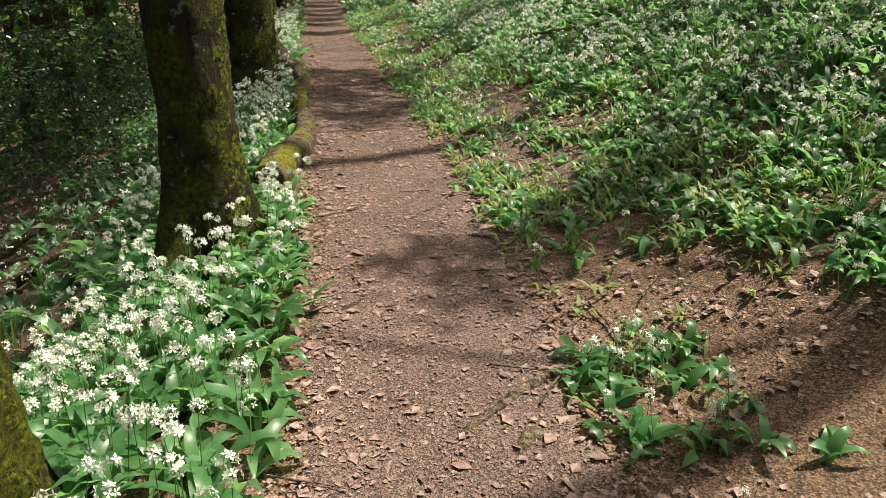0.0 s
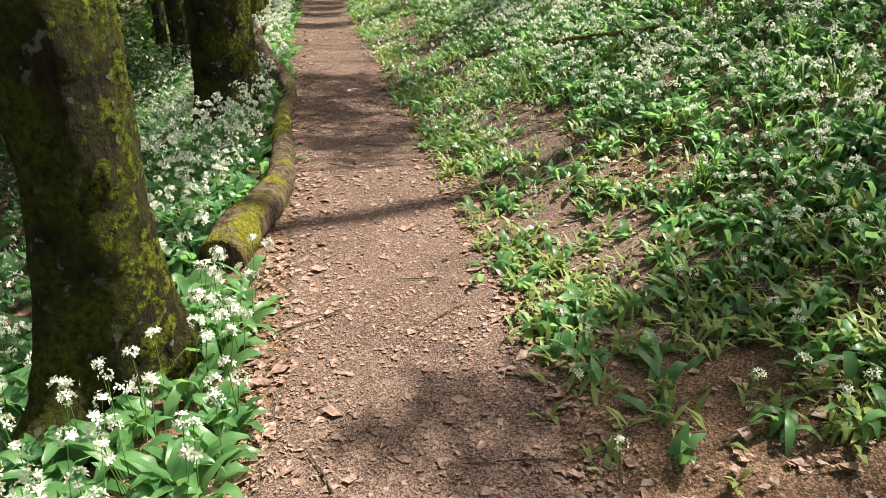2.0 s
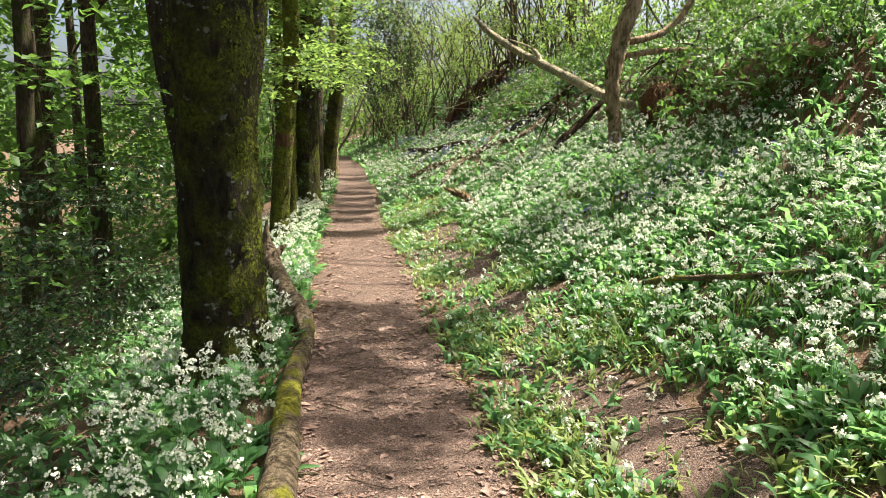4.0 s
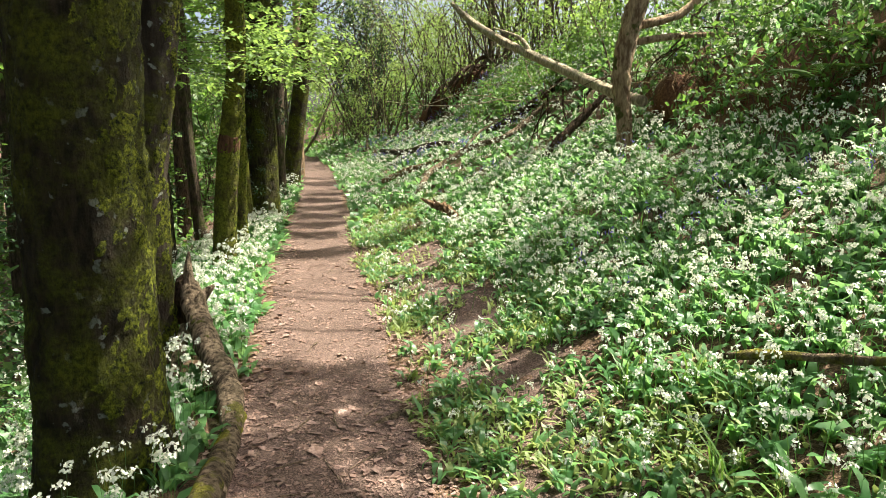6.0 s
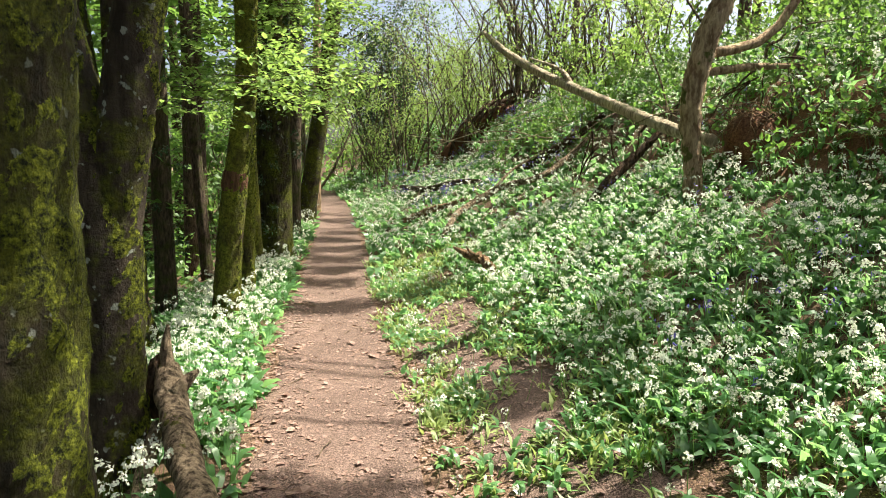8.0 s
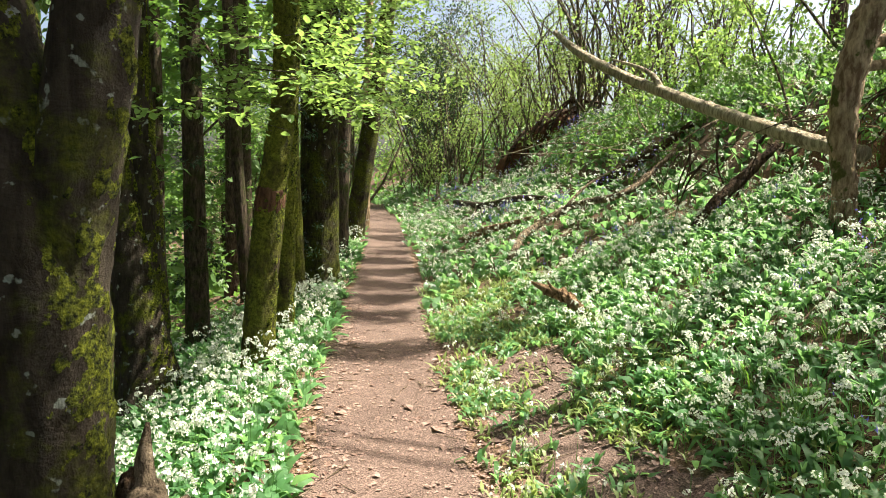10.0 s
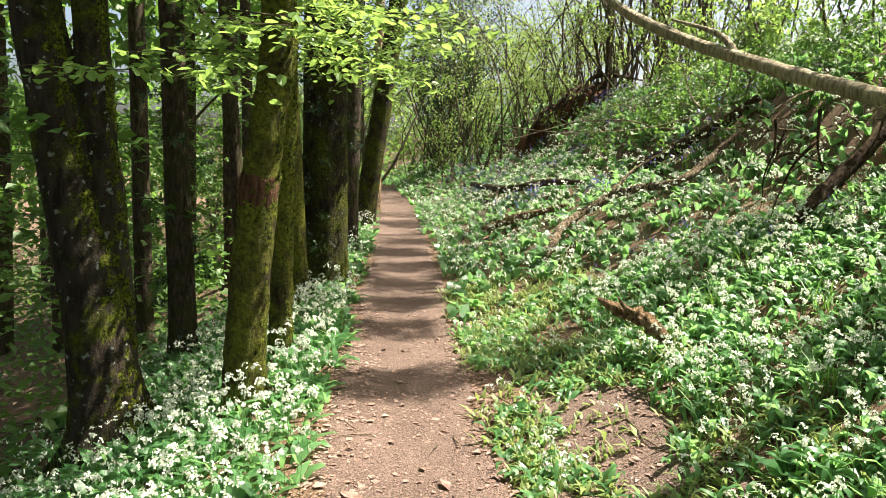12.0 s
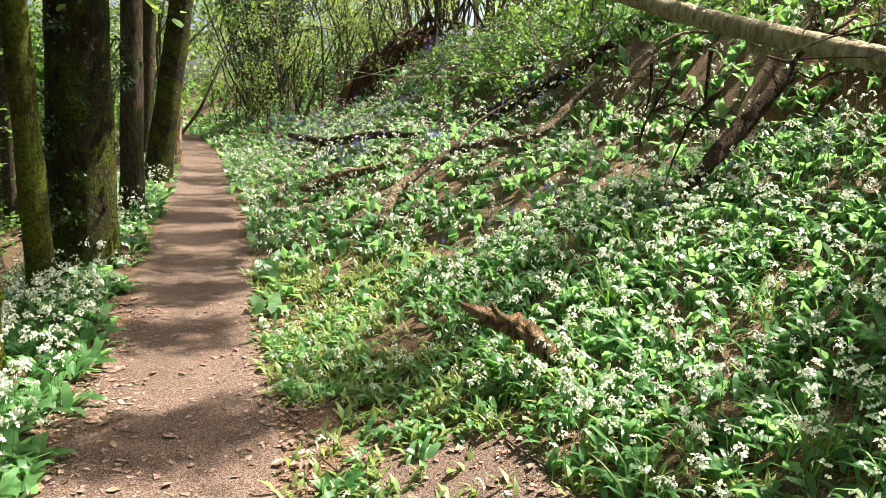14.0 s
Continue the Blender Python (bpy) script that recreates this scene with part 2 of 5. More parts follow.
def tube(pts, rings, sides, rough=0.0, flare=0.0, seed=0.0, fine=0.0, caps_on=True):
    """A tapered, uneven limb: pts are rows of x, y, z, radius. flare widens the foot into root lobes."""
    S = spline(pts, rings)
    C, R = S[:, :3], np.maximum(S[:, 3], 0.002)
    T = np.gradient(C, axis=0)
    T /= np.linalg.norm(T, axis=1)[:, None] + 1e-9
    ref = np.array([0.31, 0.95, 0.05]) if abs(T[:, 2]).mean() > 0.6 else np.array([0.0, 0.05, 1.0])
    A = np.cross(T, ref)
    A /= np.linalg.norm(A, axis=1)[:, None] + 1e-9
    B = np.cross(T, A)
    th = np.linspace(0, 2 * np.pi, sides, endpoint=False)
    rad = R[:, None] * np.ones(sides)[None]
    if flare:
        d = np.concatenate([[0], np.cumsum(np.linalg.norm(np.diff(C, axis=0), axis=1))])
        lobe = 0.75 + 0.5 * np.sin(3 * th + seed) + 0.35 * np.sin(5 * th + 2.1 * seed)
        rad = rad * (1 + flare * np.exp(-d / 0.28)[:, None] * lobe[None])
    P = C[:, None] + rad[..., None] * (np.cos(th)[None, :, None] * A[:, None] + np.sin(th)[None, :, None] * B[:, None])
    if rough:
        w = wob(P[..., 0], P[..., 1], P[..., 2] * 0.5, 5.0, seed) * 0.6 + wob(P[..., 0], P[..., 1], P[..., 2] * 0.6, 13.0, seed + 2) * 0.4
        P += (P - C[:, None]) * (rough * w)[..., None]
    if fine:
        rr = np.random.default_rng(abs(int(seed * 100)) + 3).normal(0, 1, P.shape[:2])
        P += (P - C[:, None]) / rad[..., None] * (fine * rr)[..., None]
    V = P.reshape(-1, 3)
    i, j = np.meshgrid(np.arange(rings - 1), np.arange(sides), indexing="ij")
    a, b = i * sides + j, i * sides + (j + 1) % sides
    F = np.stack([a, b, b + sides, a + sides], -1).reshape(-1, 4)
    if not caps_on:
        return V, F
    caps = []
    for base, order in ((0, -1), ((rings - 1) * sides, 1)):
        c = np.array(C[0] if base == 0 else C[-1])
        V = np.concatenate([V, c[None]])
        m = len(V) - 1
        for q in range(0, sides, 2):
            f = [base + q, base + (q + 1) % sides, base + (q + 2) % sides, m]
            caps.append(f[::order])
    return V, np.concatenate([F, np.array(caps)])


def blades(P, az, L, W, up, bend, segs, fold=0.0, twist=None):
    """Leaves as bent strips. P: feet; az: heading; up: first angle above level; bend: how far it turns down over its length."""
    n = len(P)
    s = np.sin(np.linspace(0, np.pi / 2, segs + 1)) if segs > 2 else np.linspace(0, 1, segs + 1)
    step = np.append(np.diff(s), 0)[None]
    ang = up[:, None] - bend[:, None] * s[None] ** 1.3
    dx = np.cos(ang) * L[:, None] * step
    dz = np.sin(ang) * L[:, None] * step
    X = np.concatenate([np.zeros((n, 1)), np.cumsum(dx[:, :-1], 1)], 1)
    Z = np.concatenate([np.zeros((n, 1)), np.cumsum(dz[:, :-1], 1)], 1)
    prof = np.clip(np.sin(np.pi * np.clip(s * 0.93 + 0.07, 0, 1) ** 0.95), 0.02, 1) ** 0.75 * 0.5
    h = np.stack([np.cos(az), np.sin(az)], 1)
    side = np.stack([-np.sin(az), np.cos(az)], 1)
    if twist is None:
        twist = np.zeros(n)
    mid = np.concatenate([P[:, None, :2] + X[..., None] * h[:, None], (P[:, 2:3] + Z)[..., None]], 2)
    half = prof[None] * W[:, None] * rng.uniform(0.86, 1.14, (n, segs + 1))
    mid[..., 2] += rng.normal(0, 0.025, (n, segs + 1)) * L[:, None] * s[None]
    off = np.concatenate([half[..., None] * side[:, None] * np.cos(twist)[:, None, None], (half * np.sin(twist)[:, None])[..., None]], 2)
    if fold:
        lift = np.zeros_like(off)
        lift[..., 2] = half * fold
        V = np.stack([mid - off + lift, mid, mid + off + lift], 2).reshape(-1, 3)
        w = 3
    else:
        V = np.stack([mid - off, mid + off], 2).reshape(-1, 3)
        w = 2
    base = np.arange(n)[:, None, None] * (segs + 1) * w + np.arange(segs)[None, :, None] * w + np.arange(w - 1)[None, None]
    F = np.stack([base, base + 1, base + 1 + w, base + w], -1).reshape(-1, 4)
    return V, F


def leaflets(C, size, level, droop=0.22, ratio=0.74, oval=False):
    """Small two-sided leaves folded on the midrib, at C, more or less level. As quads; oval: two to a leaf, with rounded sides."""
    n = len(C)
    az = rng.uniform(0, 2 * np.pi, n)
    tilt = rng.normal(0, level, n)
    roll = rng.normal(0, level, n)
    d = np.stack([np.cos(az) * np.cos(tilt), np.sin(az) * np.cos(tilt), np.sin(tilt) - droop], 1)
    sd = np.stack([-np.sin(az) * np.cos(roll), np.cos(az) * np.cos(roll), np.sin(roll)], 1)
    s = (size * rng.uniform(0.7, 1.25, n))[:, None]
    nn = np.cross(d, sd)
    if oval:
        half = [(0.30, 0.46), (0.72, 0.36)]
        rim = [C + d * s * a + sd * s * ratio * b * q + nn * s * 0.16 * b for q in (1, -1) for a, b in half]
        V = np.stack([C, rim[0], rim[1], C + d * s, rim[3], rim[2]], 1).reshape(-1, 3)
        k = np.arange(n)[:, None] * 6
        return V, np.concatenate([k + np.array([[0, 1, 2, 3]]), k + np.array([[0, 3, 4, 5]])])
    V = np.stack([C, C + d * s * 0.5 + sd * s * ratio * 0.5 + nn * s * 0.08, C + d * s, C + d * s * 0.5 - sd * s * ratio * 0.5 + nn * s * 0.08], 1).reshape(-1, 3)
    F = np.arange(n * 4).reshape(-1, 4)
    return V, F


# ---------------------------------------------------------------- the lie of the land
LINE_Y = [-12, -4, 0, 2.6, 4.1, 6.5, 8.1, 9.9, 11.6, 13.8, 15.2, 20, 25.5, 33, 45, 70]
LINE_X = [1.5, 0.5, 0.10, -0.04, -0.28, -0.7, -1.05, -1.4, -1.7, -2.18, -2.42, -3.2, -4.25, -5.65, -9.0, -18]
PROF_U = [-200, -60, -30, -14, -8, -4, -2.4, -1.6, -1.0, -0.5, 0, 0.5, 0.9, 1.3, 1.8, 3.1, 3.9, 4.5, 4.95, 5.5, 6.2, 7.5, 12, 40, 200]
PROF_Z = [-10, -9, -7.5, -4.6, -2.9, -1.4, -0.75, -0.3, 0.0, 0.02, 0.0, 0.02, 0.06, 0.15, 0.35, 1.0, 1.4, 1.75, 2.4, 2.8, 3.3, 3.7, 4.2, 5.5, 9]


def centre(y):
    return (np.interp(y - 0.8, LINE_Y, LINE_X) + np.interp(y, LINE_Y, LINE_X) + np.interp(y + 0.8, LINE_Y, LINE_X)) / 3


def ground(x, y):
    x, y = np.asarray(x, dtype=float), np.asarray(y, dtype=float)
    u = x - centre(y)
    z = sum(np.interp(u + d, PROF_U, PROF_Z) for d in (-0.2, 0, 0.2)) / 3
    away = np.clip((np.abs(u) - 0.5) / 1.5, 0, 1)
    near = np.clip((np.abs(u) - 40) / 60, 0, 1)
    z = z + away * (0.05 * wob(x, y, 0, 0.9) + 0.025 * wob(x, y, 0, 3.1, 1.0)) + 0.008 * wob(x, y, 0, 4.0, 2.0) - 0.02 * (1 - away)
    return z + near * 2.5 * wob(x, y, 0, 0.03)


def axis(fine_lo, fine_hi, step, lo, hi, grow=1.22):
    a = list(np.arange(fine_lo, fine_hi + 1e-6, step))
    d, v = step, fine_hi
    while v < hi:
        d *= grow
        v += d
        a.append(v)
    d, v, b = step, fine_lo, []
    while v > lo:
        d *= grow
        v -= d
        b.append(v)
    return np.array(b[::-1] + a)


def sheet(U, Y, lift=0.0, drop=None):
    uu, yy = np.meshgrid(U, Y, indexing="ij")
    xx = uu + centre(yy)
    zz = ground(xx, yy) + lift
    if drop is not None:
        zz = zz + drop(uu, yy)
    V = np.stack([xx, yy, zz], -1).reshape(-1, 3)
    i, j = np.meshgrid(np.arange(len(U) - 1), np.arange(len(Y) - 1), indexing="ij")
    a = i * len(Y) + j
    return V, np.stack([a, a + len(Y), a + len(Y) + 1, a + 1], -1).reshape(-1, 4)


V, F = sheet(axis(-2.2, 6.3, 0.17, -1500, 1500, 1.3), axis(0, 46, 0.45, -1500, 1500, 1.3))
fc = V[F].mean(1)
fu = fc[:, 0] - centre(fc[:, 1])
scarp = (fu > 4.35 + 0.2 * wob(fc[:, 0], fc[:, 1], 0, 2.0)) & (fu < 5.4) & (fc[:, 1] > 10) & (fc[:, 1] < 16.5)
tagged(mk("ground", V, F, [GROUND_MAT, SCARP_MAT], True, scarp.astype(int)), "dark woodland soil with moss, rising in a bank beside the path", "ground", kind="structure")


def path_edge(uu, yy):
    half = 0.50 + 0.07 * wob(uu * 0.2, yy, 0, 1.3) + 0.05 * wob(uu, yy, 0, 5.0, 1.0)
    return -0.09 * np.clip((np.abs(uu - 0.02) - half) / 0.12, 0, 1)


V, F = sheet(np.arange(-0.78, 0.79, 0.05), np.concatenate([np.arange(-3, 18, 0.1), np.arange(18, 40, 0.2)]), 0.012, path_edge)
V[:, 2] += 0.006 * wob(V[:, 0], V[:, 1], 0, 9.0) + 0.004 * wob(V[:, 0], V[:, 1], 0, 23.0)
tagged(mk("path", V, F, PATH_MAT), "narrow trodden earth footpath strewn with dry leaf crumbs", "path", kind="structure")


def side_edge(uu, yy):
    c = 1.2 + 0.07 * wob(yy * 0, yy, 0, 0.9)
    half = 0.36 + 0.16 * wob(yy * 0.3, yy, 0, 1.6, 2.0) + 0.08 * wob(uu, yy, 0, 5.0, 4.0)
    return -0.1 * np.clip((np.abs(uu - c) - half) / 0.1, 0, 1) - 0.1 * np.clip((yy - 14) / 1.5, 0, 1) - 0.1 * np.clip((4.1 - yy) / 0.8, 0, 1)


V, F = sheet(np.arange(0.5, 1.95, 0.05), np.arange(1.0, 16, 0.08), 0.012, side_edge)
V[:, 2] += 0.006 * wob(V[:, 0], V[:, 1], 0, 9.0) + 0.004 * wob(V[:, 0], V[:, 1], 0, 23.0)
tagged(mk("side_track", V, F, PATH_MAT), "strip of bare worn earth beside the footpath", "path", kind="structure")


# ---------------------------------------------------------------- trees
def thing(name, at, label, category, group=""):
    e = new(name)
    e.location = at
    return tagged(e, label, category, group)


def part(ob, parent):
    ob.parent = parent
    ob.matrix_parent_inverse = Matrix.Translation(parent.location).inverted()
    return ob


def spray(heap_leaf, heap_twig, root, az, length, n, size, rise=0.1, droop=0.5, spread=0.42, level=0.35, twig_r=0.006, side=2, oval=False):
    """A flat spray of leaves on a twig with side twigs."""
    root = np.asarray(root, dtype=float)
    h = np.array([math.cos(az), math.sin(az), 0])
    sd = np.array([-h[1], h[0], 0])
    s = np.linspace(0, 1, 5)
    line = root + np.outer(s * length, h) + np.outer(rise * s * length - droop * length * 0.5 * s ** 2, [0, 0, 1])
    heap_twig.add(*tube(np.column_stack([line, twig_r * (1.15 - s)]), 4, 3, caps_on=False), 0)
    for q in range(side):
        f = rng.uniform(0.15, 0.85)
        b0 = np.array([np.interp(f, s, line[:, k]) for k in range(3)])
        b1 = b0 + (h * 0.6 + sd * rng.choice([-1, 1])) * length * spread * (1 - 0.5 * f) + np.array([0, 0, -0.05 * length])
        heap_twig.add(*tube(np.array([[*b0, twig_r * 0.6], [*(b0 * 0.5 + b1 * 0.5 + [0, 0, 0.01]), twig_r * 0.45], [*b1, twig_r * 0.25]]), 3, 3, caps_on=False), 0)
    f = rng.beta(1.6, 1.2, n)
    base = np.stack([np.interp(f, s, line[:, k]) for k in range(3)], 1)
    w = spread * length * np.sin(np.pi * (0.12 + 0.8 * f)) * rng.uniform(-1, 1, n)
    C = base + np.outer(w, sd) + np.outer(-0.12 * np.abs(w) + rng.normal(0, 0.03, n), [0, 0, 1])
    heap_leaf.add(*leaflets(C, size, level, oval=oval), 0)


def mossy(st, rings, sides, rough, flare, seed, fine, shift):
    """A trunk whose surface swells into ragged moss on its brighter side. Also gives how thick the moss is."""
    S = spline(st, 500)
    low = S[S[:, 2] < S[0, 2] + 3.6]
    rows = list(low[np.linspace(0, len(low) - 1, 11).astype(int)]) + list(S[np.linspace(len(low) + 40, 499, 3).astype(int)])
    V, F = tube(rows, rings, sides, rough, flare, seed, fine, False)
    P = V.reshape(rings, sides, 3)
    D = P - P.mean(1, keepdims=True)
    D /= np.linalg.norm(D, axis=2, keepdims=True)
    x, y, z = P[..., 0], P[..., 1], P[..., 2]
    f = 0.24 * wob(x * 2, y * 2, z, 3.0, shift) + 0.45 * wob(x, y, z, 17.0, shift) + 0.85 * D[..., 0] - 0.15 * D[..., 1] - 0.70 + rng.normal(0, 0.1, x.shape)
    g = np.clip(f * 2.2, 0, 1)
    P += D * (g * (0.010 + 0.010 * wob(x, y, z, 45.0) + np.abs(rng.normal(0, 0.007, x.shape))))[..., None]
    return P.reshape(-1, 3), F, g.ravel()


def tree(name, label, base, stems, mat, flare=0.5, rough=0.10, sides=28, rings=60, group="", limbs=(), sprays=(), leaf_mat=None, leaf_size=0.065, category="tree", fine=0.0, tufts=0):
    """stems: lists of x, y, z, radius; limbs likewise; sprays: rows of root, heading, length, leaf count."""
    top = thing(name, base, label, category, group)
    for k, st in enumerate(stems):
        if tufts:
            V, F, moss = mossy(st, int(tufts * 2.2), tufts, rough, flare if k == 0 else 0.0, base[0] + base[1] * 1.3 + k, fine, base[1])
            ob = part(mk("trunk", V, F, mat), top)
            ob.data.attributes.new("moss", "FLOAT", "POINT").data.foreach_set("value", moss.astype(np.float32))
        else:
            V, F = tube(st, rings, sides, rough, flare if k == 0 else 0.0, seed=base[0] + base[1] * 1.3 + k, fine=fine)
            part(mk("trunk", V, F, mat), top)
    for lb in limbs:
        V, F = tube(lb, 8, 6, 0.08, seed=lb[0][2])
        part(mk("limb", V, F, mat), top)
    if sprays:
        hl, ht = Heap(), Heap()
        for root, az, ln, n in sprays:
            spray(hl, ht, root, az, ln, n, leaf_size)
        part(tagged(ht.make("twigs", TWIG), kind="stuff"), top)
        part(tagged(hl.make("foliage", leaf_mat or BEECH_MAT, False), kind="stuff"), top)
    return top


def upright(x, y, r, height, lean=(0, 0), curve=(0, 0), sink=0.12, taper=0.55):
    """Rows for a trunk from the ground at x, y."""
    z0 = float(ground(x, y)) - sink
    rows = []
    for f in np.linspace(0, 1, 6):
        h = f * height
        rows.append((x + lean[0] * h + curve[0] * math.sin(f * math.pi), y + lean[1] * h + curve[1] * math.sin(f * math.pi), z0 + h, r * (1 - (1 - taper) * f)))
    return rows


def gz(x, y):
    return float(ground(x, y))


ROW = "trees along the path"
# first trunk, hard by the path, thick with moss
tree("tree", "broad trunk thickly covered in bright yellow-green moss", (-1.52, 1.7, gz(-1.52, 1.7)), [upright(-1.52, 1.7, 0.27, 9, (-0.03, 0.0))], MOSSIER, 0.5, 0.1, group=ROW, fine=0.006, tufts=56)
tree("tree", "mossy beech trunk with spreading root foot", (-1.39, 3.94, gz(-1.39, 3.94)), [upright(-1.39, 3.94, 0.215, 10, (0.012, 0.01))], MOSSY, 0.95, 0.10, 30, 70, ROW, fine=0.004, tufts=50)
tree("tree", "stout mossy beech trunk beside a log", (-2.22, 8.43, gz(-2.22, 8.43)), [upright(-2.22, 8.43, 0.305, 11, (0.008, 0.0))], MOSSY, 0.3, 0.09, 30, 70, ROW, fine=0.004, tufts=50)
# forked trunk
zc = gz(-2.76, 10.18)
tree("tree", "forked smooth beech trunk with moss and pale lichen spots", (-2.76, 10.18, zc),
     [[(-2.76, 10.18, zc - 0.1, 0.23), (-2.75, 10.18, zc + 0.7, 0.215), (-2.76, 10.18, zc + 1.4, 0.23), (-2.82, 10.18, zc + 2.0, 0.185), (-2.97, 10.18, zc + 2.7, 0.14), (-3.15, 10.2, zc + 4.5, 0.125), (-3.15, 10.25, zc + 8, 0.1)],
      [(-2.71, 10.18, zc + 1.0, 0.15), (-2.66, 10.18, zc + 1.6, 0.16), (-2.54, 10.18, zc + 2.3, 0.14), (-2.42, 10.18, zc + 3.2, 0.125), (-2.32, 10.18, zc + 5, 0.115), (-2.2, 10.25, zc + 8, 0.1)]], SMOOTH, 0.35, 0.07, 30, 60, ROW, tufts=40)
zc = gz(-4.78, 14.6)
tree("tree", "dark twin-stemmed beech trunk with mossy foot", (-4.78, 14.6, zc),
     [[(-4.70, 14.6, zc - 0.1, 0.31), (-4.76, 14.6, zc + 0.5, 0.27), (-4.86, 14.6, zc + 1.4, 0.235), (-5.08, 14.6, zc + 2.8, 0.21), (-5.3, 14.6, zc + 4.4, 0.17), (-5.6, 14.7, zc + 9, 0.12)],
      [(-4.7, 14.65, zc + 0.3, 0.15), (-4.72, 14.7, zc + 1.0, 0.16), (-4.76, 14.7, zc + 2.0, 0.15), (-4.84, 14.7, zc + 3.6, 0.13), (-4.9, 14.8, zc + 9, 0.1)]], SMOOTH, 0.9, 0.07, 30, 70, ROW, tufts=34)
slender = tree("tree", "slender mossy beech trunk with a reddish scar", (-3.38, 14.05, gz(-3.38, 14.05)),
     [[(-3.37, 14.05, -0.15, 0.155), (-3.34, 14.05, 0.5, 0.138), (-3.27, 14.05, 1.2, 0.135), (-3.18, 14.05, 1.9, 0.12), (-3.1, 14.05, 2.6, 0.112), (-3.0, 13.8, 4.5, 0.11), (-2.9, 13.9, 9, 0.08)]], GREENBARK, 0.12, 0.04, 28, 80, ROW, fine=0.003, tufts=34)
V, F = tube([(-3.258, 14.05, 1.33, 0.118), (-3.250, 14.05, 1.38, 0.137), (-3.238, 14.05, 1.48, 0.138), (-3.228, 14.05, 1.56, 0.134), (-3.222, 14.05, 1.6, 0.112)], 16, 26, 0.10, seed=1.4, fine=0.003)
part(tagged(mk("scar", V, F, SCARRED), "band of red-brown scarred bark"), slender)
tree("tree", "thin mossy beech trunk", (-3.52, 15.25, gz(-3.52, 15.25)), [upright(-3.52, 15.25, 0.10, 9, (0.015, 0.0), (0.05, 0))], GREENBARK, 0.25, 0.05, 20, 60, ROW, tufts=26)
tree("tree", "thin mossy trunk leaning outwards", (-3.98, 17.35, gz(-3.98, 17.35)), [upright(-3.98, 17.35, 0.115, 9, (-0.05, 0.0))], GREENBARK, 0.3, 0.09, 20, 60, ROW)
tree("tree", "very stout dark ivy-clad beech trunk", (-3.96, 18.3, gz(-3.96, 18.3)), [upright(-3.96, 18.3, 0.31, 11, (0.0, 0.0))], MOSSY, 0.15, 0.09, 32, 70, ROW)
tree("tree", "slim dark trunk behind a stout one", (-4.55, 22.0, gz(-4.55, 22.0)), [upright(-4.55, 22.0, 0.17, 10, (0.02, 0.0))], DARKBARK, 0.3, 0.09, 20, 60, ROW)
tree("tree", "dark trunk leaning over the path", (-5.12, 25.6, gz(-5.12, 25.6)), [upright(-5.12, 25.6, 0.25, 11, (0.13, 0.0), (0.1, 0))], MOSSY, 0.35, 0.08, 24, 60, ROW)
tree("tree", "slim reddish-brown trunk beside the path", (-5.5, 29.0, gz(-5.5, 29.0)), [upright(-5.5, 29.0, 0.16, 10, (0.01, 0.0))], BROWNBARK, 0.3, 0.08, 18, 40, ROW)
tree("tree", "slender trunk clothed in ivy", (-5.42, 17.3, gz(-5.42, 17.3)), [upright(-5.42, 17.3, 0.165, 11, (-0.015, 0.0))], DARKBARK, 0.35, 0.08, 20, 60, ROW)

# woodland trunks down the slope
WOOD = "trees in the wood"
spots = [(-6.9, 10.2, 0.15), (-6.9, 13.2, 0.13), (-7.6, 16.6, 0.16), (-7.2, 19.6, 0.14), (-8.6, 14.8, 0.2), (-9.8, 18.5, 0.17), (-6.3, 21.5, 0.13), (-7.6, 24.0, 0.18),
         (-10.6, 22.5, 0.16), (-12.5, 17.0, 0.2), (-13.5, 24.5, 0.22), (-8.8, 28.0, 0.17), (-11.5, 30.0, 0.2), (-15.5, 30.0, 0.2), (-7.0, 32.0, 0.2), (-9.3, 36.0, 0.2), (-13.5, 38.0, 0.24),
         (-17.5, 23.0, 0.2), (-19.0, 34.0, 0.25), (-6.2, 7.2, 0.16), (-8.0, 9.5, 0.2), (-10.2, 12.4, 0.18), (-4.6, 6.1, 0.12), (-12.0, 8.0, 0.2)]
for k, (x, y, r) in enumerate(spots):
    lean = (rng.uniform(-0.05, 0.04), rng.uniform(-0.03, 0.03))
    up = upright(x, y, r, 15, lean, (rng.uniform(-0.25, 0.25), 0))
    lims = []
    for q in range(3):
        f = rng.uniform(0.3, 0.75)
        c = spline(up, 20)[int(f * 19)]
        a = rng.uniform(0, 6.28)
        ln = rng.uniform(1.2, 2.6)
        lims.append([(c[0], c[1], c[2], 0.05), (c[0] + math.cos(a) * ln * 0.5, c[1] + math.sin(a) * ln * 0.5, c[2] + 0.5 * ln, 0.035), (c[0] + math.cos(a) * ln, c[1] + math.sin(a) * ln, c[2] + 0.8 * ln, 0.012)])
    tree("tree", "dark bare woodland trunk among green undergrowth", (x, y, gz(x, y)), [up], DARKBARK, 0.35, 0.08, 14, 30, WOOD, lims)


